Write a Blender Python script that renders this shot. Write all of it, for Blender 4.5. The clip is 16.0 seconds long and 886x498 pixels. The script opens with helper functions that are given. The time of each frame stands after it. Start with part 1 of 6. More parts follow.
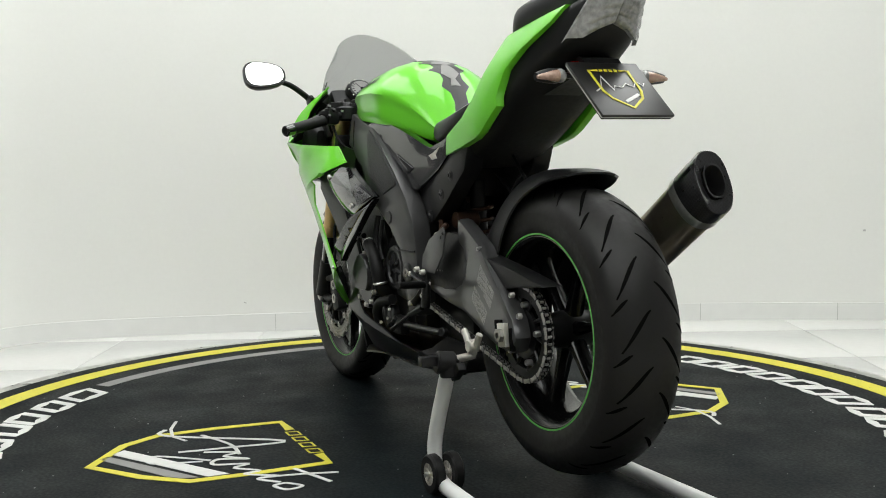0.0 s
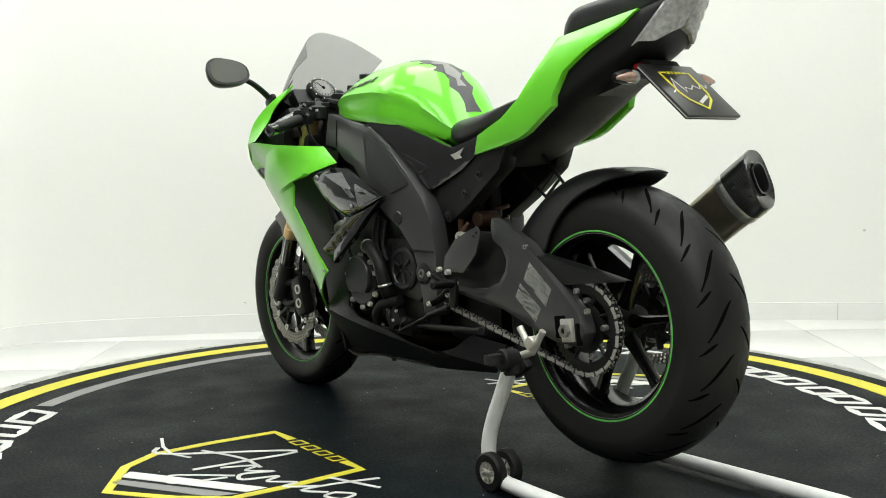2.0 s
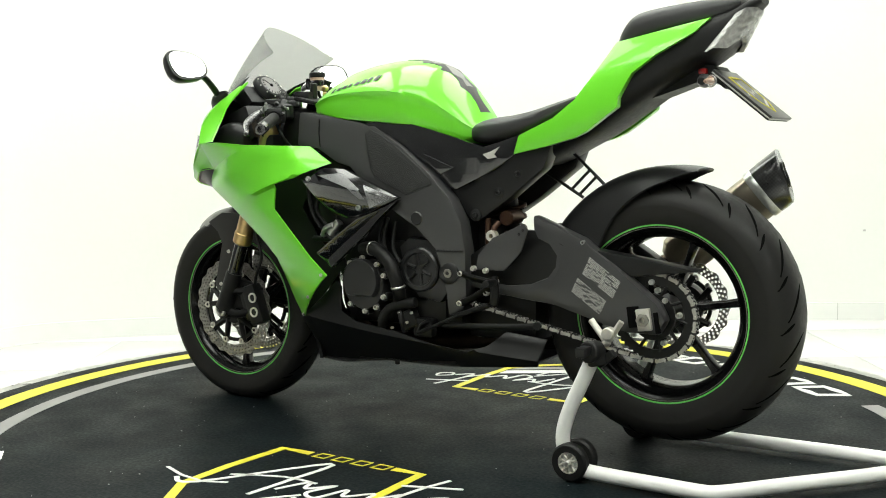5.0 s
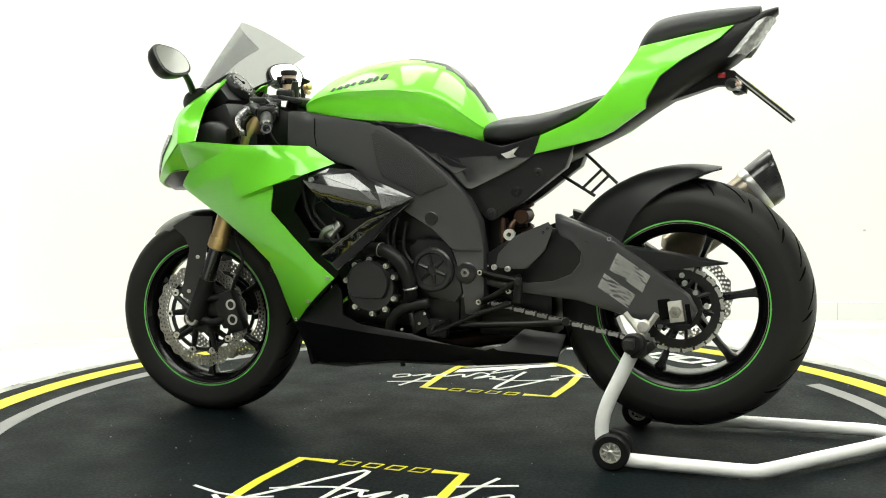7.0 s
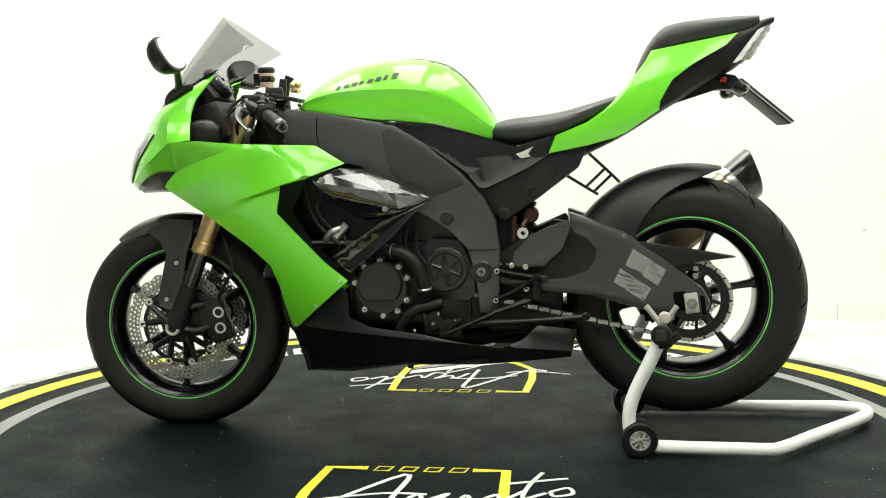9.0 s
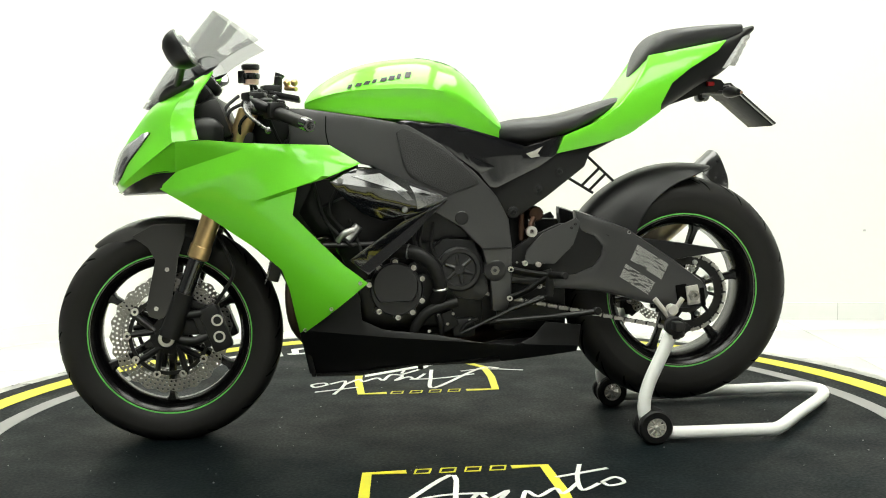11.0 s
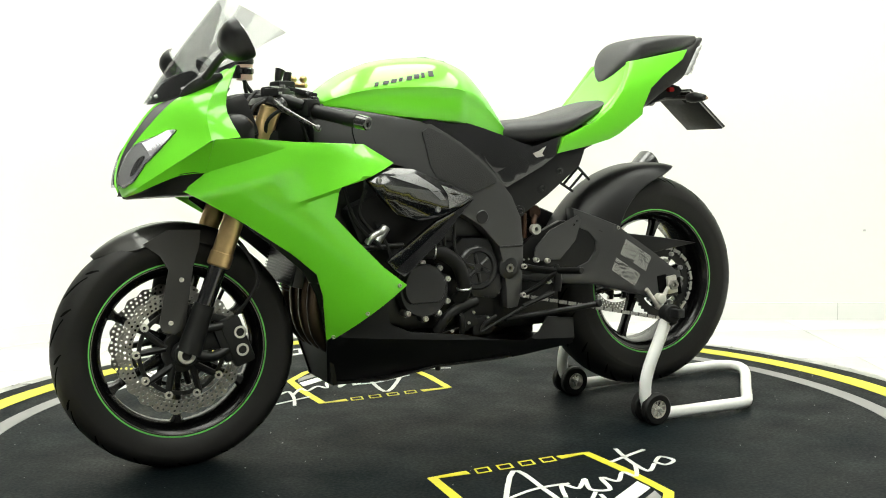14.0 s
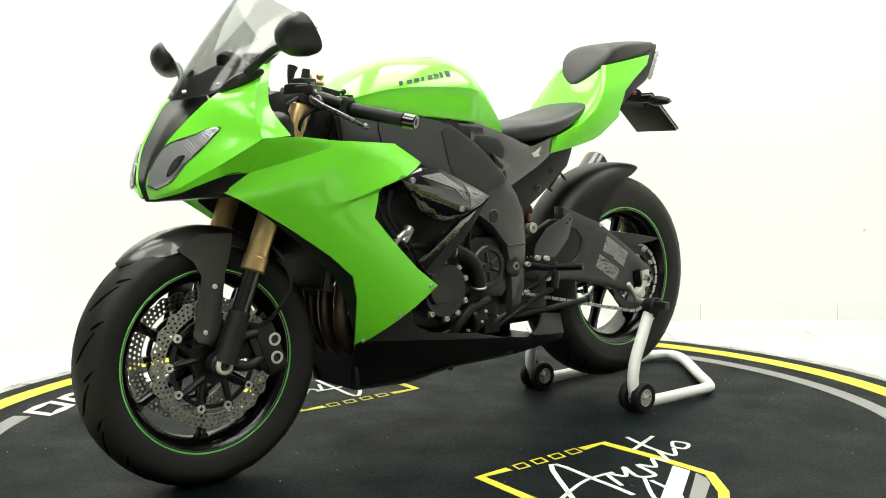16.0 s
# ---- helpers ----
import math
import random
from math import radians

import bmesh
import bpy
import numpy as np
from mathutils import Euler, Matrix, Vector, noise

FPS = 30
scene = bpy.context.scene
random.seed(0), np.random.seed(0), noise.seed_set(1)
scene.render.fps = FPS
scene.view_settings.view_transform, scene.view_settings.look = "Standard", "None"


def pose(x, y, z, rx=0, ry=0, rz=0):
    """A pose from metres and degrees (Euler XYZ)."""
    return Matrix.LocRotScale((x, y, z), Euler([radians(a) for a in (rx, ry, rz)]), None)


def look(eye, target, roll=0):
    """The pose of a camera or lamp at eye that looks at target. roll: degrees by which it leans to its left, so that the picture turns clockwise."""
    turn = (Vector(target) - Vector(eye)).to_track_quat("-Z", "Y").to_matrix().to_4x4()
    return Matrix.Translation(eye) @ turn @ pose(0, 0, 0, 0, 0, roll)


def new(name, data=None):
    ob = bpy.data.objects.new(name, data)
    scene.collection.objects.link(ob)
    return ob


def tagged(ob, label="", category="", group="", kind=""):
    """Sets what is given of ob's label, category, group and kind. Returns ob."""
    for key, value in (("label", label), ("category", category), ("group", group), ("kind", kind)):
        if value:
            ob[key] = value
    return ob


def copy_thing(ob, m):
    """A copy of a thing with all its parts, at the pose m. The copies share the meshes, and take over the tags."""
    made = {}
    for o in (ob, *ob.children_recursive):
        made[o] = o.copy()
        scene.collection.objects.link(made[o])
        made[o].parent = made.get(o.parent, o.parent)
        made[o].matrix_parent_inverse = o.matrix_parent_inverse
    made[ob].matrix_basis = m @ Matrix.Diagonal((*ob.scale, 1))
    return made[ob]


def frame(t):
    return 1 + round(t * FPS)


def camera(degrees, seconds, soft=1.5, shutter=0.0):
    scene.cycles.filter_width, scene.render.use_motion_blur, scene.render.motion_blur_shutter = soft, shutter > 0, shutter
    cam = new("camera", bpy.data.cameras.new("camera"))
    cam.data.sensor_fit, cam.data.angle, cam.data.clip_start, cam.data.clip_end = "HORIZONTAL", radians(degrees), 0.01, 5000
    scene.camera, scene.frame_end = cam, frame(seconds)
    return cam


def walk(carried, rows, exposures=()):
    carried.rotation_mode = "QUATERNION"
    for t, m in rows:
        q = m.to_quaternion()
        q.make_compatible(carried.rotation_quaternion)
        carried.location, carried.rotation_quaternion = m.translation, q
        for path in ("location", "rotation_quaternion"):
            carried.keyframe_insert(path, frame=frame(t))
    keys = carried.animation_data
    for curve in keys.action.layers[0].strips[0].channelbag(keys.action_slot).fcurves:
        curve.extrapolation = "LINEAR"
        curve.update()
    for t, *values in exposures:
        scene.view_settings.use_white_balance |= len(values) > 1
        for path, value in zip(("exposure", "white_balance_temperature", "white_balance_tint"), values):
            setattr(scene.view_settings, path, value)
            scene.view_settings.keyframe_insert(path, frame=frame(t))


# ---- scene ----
from mathutils.geometry import delaunay_2d_cdt

cam = camera(46.1, 16.0, soft=0.98)
eye = (0.0, -2.913, 0.772)
aim = (-0.0016, -2.913 + 0.99575, 0.772 - 0.09212)
still = look(eye, aim, -0.951)
EXPOSURES = [(0.0, -0.65, 6250, 16), (1.0, -0.53, 6280, 15), (2.0, -0.34, 6320, 13), (3.5, -0.16, 6380, 11), (6.5, 0.05, 6500, 10), (9.0, 0.06, 6550, 10), (16.0, 0.06, 6550, 10)]
walk(cam, [(0.0, still), (16.0, still)], EXPOSURES)

# heading of everything that stands on the turntable
TURN = [(0.0, 114.99), (4.2, 142.16), (8.0, 167.01), (12.0, 193.13), (16.0, 219.45)]

# ---- world and light ----
world = bpy.data.worlds.new("world")
scene.world = world
world.use_nodes = True
world.node_tree.nodes["Background"].inputs[0].default_value = (0.8, 0.85, 0.9, 1)
world.node_tree.nodes["Background"].inputs[1].default_value = 0.05
LAMP = 7.7


# ---- materials ----
def material(name, color, rough=0.5, metal=0.0, vary=0.15, scale=40.0, bump=0.0, coat=0.0, big=3.0, **extra):
    m = bpy.data.materials.new(name)
    m.use_nodes = True
    nt = m.node_tree
    b = nt.nodes["Principled BSDF"]
    tc = nt.nodes.new("ShaderNodeTexCoord")
    n1, n2 = nt.nodes.new("ShaderNodeTexNoise"), nt.nodes.new("ShaderNodeTexNoise")
    n1.inputs["Scale"].default_value, n2.inputs["Scale"].default_value = scale, big
    n1.inputs["Detail"].default_value = 6
    mix = nt.nodes.new("ShaderNodeMath")
    mix.operation = "ADD"
    for n in (n1, n2):
        nt.links.new(tc.outputs["Object"], n.inputs["Vector"])
    nt.links.new(n1.outputs["Fac"], mix.inputs[0])
    nt.links.new(n2.outputs["Fac"], mix.inputs[1])
    ramp = nt.nodes.new("ShaderNodeMapRange")
    ramp.inputs["From Min"].default_value, ramp.inputs["From Max"].default_value = 0.6, 1.4
    ramp.inputs["To Min"].default_value, ramp.inputs["To Max"].default_value = 1 - vary, 1 + vary
    nt.links.new(mix.outputs[0], ramp.inputs["Value"])
    col = nt.nodes.new("ShaderNodeMix")
    col.data_type, col.blend_type = "RGBA", "MULTIPLY"
    col.inputs["Factor"].default_value = 1
    col.inputs["A"].default_value = (*color, 1)
    nt.links.new(ramp.outputs[0], col.inputs["B"])
    nt.links.new(col.outputs["Result"], b.inputs["Base Color"])
    rr = nt.nodes.new("ShaderNodeMath")
    rr.operation = "MULTIPLY"
    rr.inputs[1].default_value = rough
    nt.links.new(ramp.outputs[0], rr.inputs[0])
    nt.links.new(rr.outputs[0], b.inputs["Roughness"])
    b.inputs["Metallic"].default_value = metal
    b.inputs["Coat Weight"].default_value = coat
    b.inputs["Coat Roughness"].default_value = 0.03
    if bump:
        bp = nt.nodes.new("ShaderNodeBump")
        bp.inputs["Strength"].default_value, bp.inputs["Distance"].default_value = bump, 0.002
        nt.links.new(n1.outputs["Fac"], bp.inputs["Height"])
        nt.links.new(bp.outputs[0], b.inputs["Normal"])
    for key, value in extra.items():
        b.inputs[key.replace("_", " ")].default_value = value
    return m


def weave(name, color, scale):
    """Carbon cloth: a fine twill of two greys under a clear coat."""
    m = material(name, color, 0.30, 0.0, 0.2, 60, coat=0.8)
    nt = m.node_tree
    tc = nt.nodes.new("ShaderNodeTexCoord")
    ck = nt.nodes.new("ShaderNodeTexChecker")
    ck.inputs["Scale"].default_value = scale
    ck.inputs["Color1"].default_value = (*[c * 0.6 for c in color], 1)
    ck.inputs["Color2"].default_value = (*[c * 1.7 for c in color], 1)
    nt.links.new(tc.outputs["Object"], ck.inputs["Vector"])
    nt.links.new(ck.outputs["Color"], nt.nodes["Principled BSDF"].inputs["Base Color"])
    return m


def dusty_mat(name, color, dust):
    """Black rubber with a cloudy film of trodden dust, in wide smears and fine grain."""
    m = material(name, color, 0.55, 0.0, 0.3, 120, bump=0.15, big=5, Specular_IOR_Level=0.09)
    nt = m.node_tree
    b = nt.nodes["Principled BSDF"]
    tc, mp = nt.nodes.new("ShaderNodeTexCoord"), nt.nodes.new("ShaderNodeMapping")
    mp.inputs["Scale"].default_value = (1.0, 2.2, 1.0)
    mp.inputs["Rotation"].default_value = (0, 0, 0.6)
    nt.links.new(tc.outputs["Object"], mp.inputs["Vector"])
    wide, fine = nt.nodes.new("ShaderNodeTexNoise"), nt.nodes.new("ShaderNodeTexNoise")
    wide.inputs["Scale"].default_value, wide.inputs["Detail"].default_value, wide.inputs["Distortion"].default_value = 2.2, 5, 0.8
    fine.inputs["Scale"].default_value, fine.inputs["Detail"].default_value = 55, 4
    for n in (wide, fine):
        nt.links.new(mp.outputs[0], n.inputs["Vector"])
    r1, r2 = nt.nodes.new("ShaderNodeMapRange"), nt.nodes.new("ShaderNodeMapRange")
    for r, lo, hi in ((r1, 0.42, 0.75), (r2, 0.35, 0.7)):
        r.inputs["From Min"].default_value, r.inputs["From Max"].default_value = lo, hi
    nt.links.new(wide.outputs["Fac"], r1.inputs["Value"])
    nt.links.new(fine.outputs["Fac"], r2.inputs["Value"])
    fac = nt.nodes.new("ShaderNodeMath")
    fac.operation = "MULTIPLY"
    nt.links.new(r1.outputs[0], fac.inputs[0])
    nt.links.new(r2.outputs[0], fac.inputs[1])
    old = b.inputs["Base Color"].links[0].from_socket
    mix = nt.nodes.new("ShaderNodeMix")
    mix.data_type = "RGBA"
    nt.links.new(fac.outputs[0], mix.inputs["Factor"])
    nt.links.new(old, mix.inputs["A"])
    mix.inputs["B"].default_value = (*dust, 1)
    nt.links.new(mix.outputs["Result"], b.inputs["Base Color"])
    return m


def see_through(name, tint, gloss=0.06, front=0.03):
    m = bpy.data.materials.new(name)
    m.use_nodes = True
    nt = m.node_tree
    nt.nodes.remove(nt.nodes["Principled BSDF"])
    tr, gl, mx, fr = (nt.nodes.new("ShaderNode" + k) for k in ("BsdfTransparent", "BsdfGlossy", "MixShader", "LayerWeight"))
    tr.inputs["Color"].default_value = (*tint, 1)
    gl.inputs["Roughness"].default_value = gloss
    fr.inputs["Blend"].default_value = 0.5
    pw, ma = nt.nodes.new("ShaderNodeMath"), nt.nodes.new("ShaderNodeMath")
    pw.operation, ma.operation = "POWER", "MULTIPLY_ADD"
    pw.inputs[1].default_value, ma.inputs[1].default_value, ma.inputs[2].default_value = 4.0, 0.30, front
    nt.links.new(fr.outputs["Facing"], pw.inputs[0])
    nt.links.new(pw.outputs[0], ma.inputs[0])
    nt.links.new(ma.outputs[0], mx.inputs[0])
    nt.links.new(tr.outputs[0], mx.inputs[1])
    nt.links.new(gl.outputs[0], mx.inputs[2])
    nt.links.new(mx.outputs[0], nt.nodes["Material Output"].inputs["Surface"])
    return m


GREEN = material("green_paint", (0.145, 0.62, 0.022), 0.34, 0.0, 0.03, 300, coat=0.65, big=2, Specular_IOR_Level=0.3)
MATTE = material("matt_black_plastic", (0.0085, 0.0085, 0.0088), 0.38, 0.0, 0.18, 220, bump=0.05, Specular_IOR_Level=0.32)
FRAME = material("dark_grey_frame_paint", (0.041, 0.041, 0.0415), 0.34, 0.0, 0.10, 260, bump=0.015, coat=0.2, Specular_IOR_Level=0.5)
ARM = material("satin_arm_paint", (0.034, 0.034, 0.0345), 0.31, 0.0, 0.10, 260, bump=0.012, coat=0.25)
SATIN = material("satin_black_plastic", (0.005, 0.005, 0.0052), 0.36, 0.0, 0.10, 160, Specular_IOR_Level=0.4)
FENDER = material("satin_dark_fender", (0.030, 0.029, 0.027), 0.32, 0.2, 0.05, 160, coat=0.5)
GLOSS = material("gloss_black_paint", (0.004, 0.004, 0.005), 0.13, 0.0, 0.03, 90, coat=1.0)
DARK = material("dark_engine_metal", (0.0045, 0.0045, 0.0045), 0.40, 0.2, 0.3, 120, bump=0.1)
COVER = material("engine_cover_paint", (0.015, 0.015, 0.0155), 0.30, 0.1, 0.06, 150)
WHEEL = material("black_wheel_paint", (0.003, 0.003, 0.0033), 0.22, 0.0, 0.05, 90, coat=0.15, Specular_IOR_Level=0.3)
RUBBER = material("tyre_rubber", (0.0105, 0.0100, 0.0094), 0.52, 0.0, 0.3, 70, bump=0.14, big=9, Specular_IOR_Level=0.3)
# near-black that paints shade in grooves, slots and holes; also ticks and seams
GROOVE = material("groove_shade_and_black_marks", (0.004, 0.004, 0.004), 0.9, 0.0, 0.2, 90, Specular_IOR_Level=0.02)
HOSE = material("hose_rubber", (0.008, 0.008, 0.008), 0.5, 0.0, 0.2, 90, Specular_IOR_Level=0.25)
BOARD = material("plate_plastic", (0.012, 0.012, 0.012), 0.34, 0.0, 0.08, 120, Specular_IOR_Level=0.6)
SEAT = material("seat_vinyl", (0.020, 0.020, 0.021), 0.45, 0.0, 0.12, 500, bump=0.15)
PAD = material("grained_pad", (0.020, 0.020, 0.0205), 0.5, 0.0, 0.35, 420, bump=0.9, Specular_IOR_Level=0.4)
LEVER = material("dull_alloy", (0.14, 0.14, 0.14), 0.28, 0.7, 0.15, 90)
GOLD = material("gold_anodised", (0.62, 0.44, 0.21), 0.3, 0.9, 0.12, 60)
STEEL = material("brushed_steel", (0.55, 0.55, 0.53), 0.32, 0.95, 0.2, 150)
DISC = material("brake_steel", (0.29, 0.28, 0.255), 0.36, 0.8, 0.2, 200)
CHAIN = material("chain_steel", (0.42, 0.41, 0.38), 0.38, 0.5, 0.25, 300)
COPPER = material("copper_shock", (0.06, 0.03, 0.018), 0.4, 0.6, 0.3, 80)
HEADER = material("heat_blued_pipe", (0.07, 0.048, 0.032), 0.4, 0.8, 0.35, 25)
TITAN = material("titanium_can", (0.30, 0.26, 0.205), 0.3, 0.9, 0.15, 60)
CARBON = weave("carbon_weave", (0.010, 0.010, 0.0105), 220)
BOWL = material("lamp_bowl", (0.55, 0.55, 0.55), 0.2, 0.55, 0.1, 12)
STRIPE = material("green_rim_tape", (0.13, 0.55, 0.10), 0.4, 0.0, 0.05, 80)
WHITE = material("white_powder_coat", (0.80, 0.80, 0.78), 0.35, 0.0, 0.05, 30)
CAST = material("light_alloy", (0.62, 0.60, 0.55), 0.4, 0.6, 0.1, 90)
AMBER = material("amber_lens", (0.44, 0.29, 0.22), 0.15, 0.1, 0.4, 120, bump=0.3, coat=0.8)
CLEAR = material("clear_tail_lens", (0.30, 0.30, 0.29), 0.18, 0.2, 0.5, 90, bump=0.4, coat=0.6)
RED = material("red_lens", (0.35, 0.01, 0.01), 0.2, 0.0, 0.1, 80, coat=0.6)
FLUID = material("brake_fluid_pot", (0.55, 0.38, 0.30), 0.3, 0.0, 0.1, 60)
MIRROR = material("mirror_glass", (0.9, 0.9, 0.9), 0.02, 1.0, 0.0, 10)
SCREEN = see_through("smoked_screen", (0.75, 0.752, 0.758))
LENS = see_through("headlight_glass", (0.88, 0.88, 0.89), 0.05, 0.09)
REFLECTOR = material("lamp_reflector", (0.82, 0.82, 0.82), 0.12, 0.7, 0.2, 60, bump=0.3)
FACET = material("dark_chrome_graphic", (0.20, 0.20, 0.205), 0.3, 0.5, 0.3, 500, coat=0.4)
PRINT = material("pale_label_print", (0.42, 0.42, 0.40), 0.5, 0.0, 0.2, 400)
MAT = dusty_mat("rubber_mat", (0.0015, 0.0034, 0.0043), (0.0056, 0.0115, 0.0142))
YELLOW = material("yellow_print", (0.60, 0.55, 0.028), 0.5, 0.0, 0.10, 60)
GREY = material("grey_print", (0.235, 0.23, 0.225), 0.55, 0.0, 0.08, 60)
WHITEPRINT = material("white_print", (0.64, 0.64, 0.62), 0.5, 0.0, 0.08, 60)
WALL = material("white_wall_paint", (0.78, 0.78, 0.752), 0.6, 0.0, 0.015, 60, bump=0.05, big=0.7)
TILE = material("white_floor_tile", (0.68, 0.68, 0.66), 0.22, 0.0, 0.03, 30, big=1.5)
GROUT = material("grey_grout", (0.5, 0.5, 0.48), 0.8, 0.0, 0.1, 60)
SKIRT = material("white_skirting_tile", (0.76, 0.76, 0.74), 0.3, 0.0, 0.03, 20)
RIM = material("worn_metal_edge", (0.40, 0.40, 0.375), 0.45, 0.3, 0.75, 34, bump=0.3, big=11)
# for the unseen walls: kept dark so that glossy blacks reflect little
DIM = material("dark_unseen_hall", (0.12, 0.12, 0.12), 0.7, 0.0, 0.05, 30)
CEIL = material("unseen_ceiling_grey", (0.30, 0.30, 0.30), 0.7, 0.0, 0.02, 40)
GLOW = bpy.data.materials.new("lamp_diffuser")
GLOW.use_nodes = True
GLOW.node_tree.nodes["Principled BSDF"].inputs["Emission Color"].default_value = (0.945, 0.975, 0.885, 1)
GLOW.node_tree.nodes["Principled BSDF"].inputs["Emission Strength"].default_value = LAMP


# ---- mesh tools ----
def finish(bm, name, mat, sharp=38):
    bmesh.ops.recalc_face_normals(bm, faces=bm.faces)
    for f in bm.faces:
        f.smooth = True
    for e in bm.edges:
        if len(e.link_faces) == 2 and e.calc_face_angle(0) > radians(sharp):
            e.smooth = False
    me = bpy.data.meshes.new(name)
    bm.to_mesh(me)
    bm.free()
    me.materials.append(mat)
    return me


def part(name, bm, mat, parent, label="", sharp=38):
    ob = new(name, finish(bm, name, mat, sharp))
    ob.parent = parent
    return tagged(ob, label)


def thing(name, label, category, group="", kind=""):
    return tagged(new(name), label, category, group, kind)


def spline(pts, n):
    """Points along a smooth curve through pts, n to a stretch."""
    pts = [Vector(p) for p in pts]
    out = []
    for i in range(len(pts) - 1):
        p0, p1, p2, p3 = pts[max(i - 1, 0)], pts[i], pts[i + 1], pts[min(i + 2, len(pts) - 1)]
        for k in range(n):
            t = k / n
            out.append(0.5 * (2 * p1 + (p2 - p0) * t + (2 * p0 - 5 * p1 + 4 * p2 - p3) * t * t + (3 * p1 - p0 - 3 * p2 + p3) * t ** 3))
    return out + [pts[-1]]


def skin(bm, rings, closed=True, caps=True):
    """Faces between rings of equal length."""
    vs = [[bm.verts.new(p) for p in r] for r in rings]
    n = len(vs[0])
    for a, b in zip(vs, vs[1:]):
        for i in range(n if closed else n - 1):
            j = (i + 1) % n
            bm.faces.new((a[i], a[j], b[j], b[i]))
    if caps and closed:
        bm.faces.new(vs[0][::-1])
        bm.faces.new(vs[-1])
    return vs


def tube(bm, path, r, seg=12, smooth=6, flat=1.0):
    pts = spline(path, smooth) if smooth > 1 else [Vector(p) for p in path]
    rad = r if callable(r) else (lambda t: r)
    side = None
    rings = []
    for i, p in enumerate(pts):
        d = (pts[min(i + 1, len(pts) - 1)] - pts[max(i - 1, 0)]).normalized()
        if side is None:
            side = d.orthogonal().normalized()
        side = (side - d * side.dot(d)).normalized()
        up = d.cross(side)
        q = rad(i / (len(pts) - 1))
        rings.append([p + side * (q * math.cos(a)) + up * (q * flat * math.sin(a)) for a in (2 * math.pi * k / seg for k in range(seg))])
    skin(bm, rings)
    return bm


def rod(bm, a, b, r, r2=None, seg=16, chamfer=0.15):
    """A round bar from a to b with chamfered ends."""
    a, b = Vector(a), Vector(b)
    r2 = r if r2 is None else r2
    d = b - a
    c = min(chamfer * min(r, r2), d.length / 3)
    d.normalize()
    s = d.orthogonal().normalized()
    u = d.cross(s)
    prof = [(a, r - c), (a + d * c, r), (b - d * c, r2), (b, r2 - c)]
    skin(bm, [[p + s * (q * math.cos(k)) + u * (q * math.sin(k)) for k in (2 * math.pi * i / seg for i in range(seg))] for p, q in prof])
    return bm


def lathe(bm, profile, seg=72, centre=(0, 0, 0)):
    """profile: (radius, y) pairs, turned about the y axis; the last meets the first."""
    c = Vector(centre)
    rings = [[c + Vector((r * math.cos(a), y, r * math.sin(a))) for r, y in profile] for a in (2 * math.pi * i / seg for i in range(seg))]
    vs = [[bm.verts.new(p) for p in r] for r in rings]
    n = len(profile)
    for i in range(seg):
        a, b = vs[i], vs[(i + 1) % seg]
        for k in range(n):
            bm.faces.new((a[k], a[(k + 1) % n], b[(k + 1) % n], b[k]))
    return bm


def block(bm, centre, size, m=None, bevel=0.004):
    got = bmesh.ops.create_cube(bm, size=1, matrix=Matrix.Translation(centre) @ (m.to_4x4() if m else Matrix()) @ Matrix.Diagonal((*size, 1)))
    if bevel:
        edges = {e for v in got["verts"] for e in v.link_edges}
        bmesh.ops.bevel(bm, geom=list(edges), offset=bevel, segments=2, affect="EDGES", profile=0.6)
    return bm


def plane_fit(pts):
    """A gently curved depth y = f(x, z) near the (x, y, z) points: a quadratic."""
    p = np.array(pts, float)
    cx, cz = p[:, 0].mean(), p[:, 2].mean()

    def terms(x, z):
        x, z = x - cx, z - cz
        return np.stack([np.ones_like(x), x, z, x * x, x * z, z * z], -1)
    w = np.linalg.lstsq(terms(p[:, 0], p[:, 2]), p[:, 1], rcond=None)[0]
    return lambda x, z: float(terms(np.float64(x), np.float64(z)) @ w)


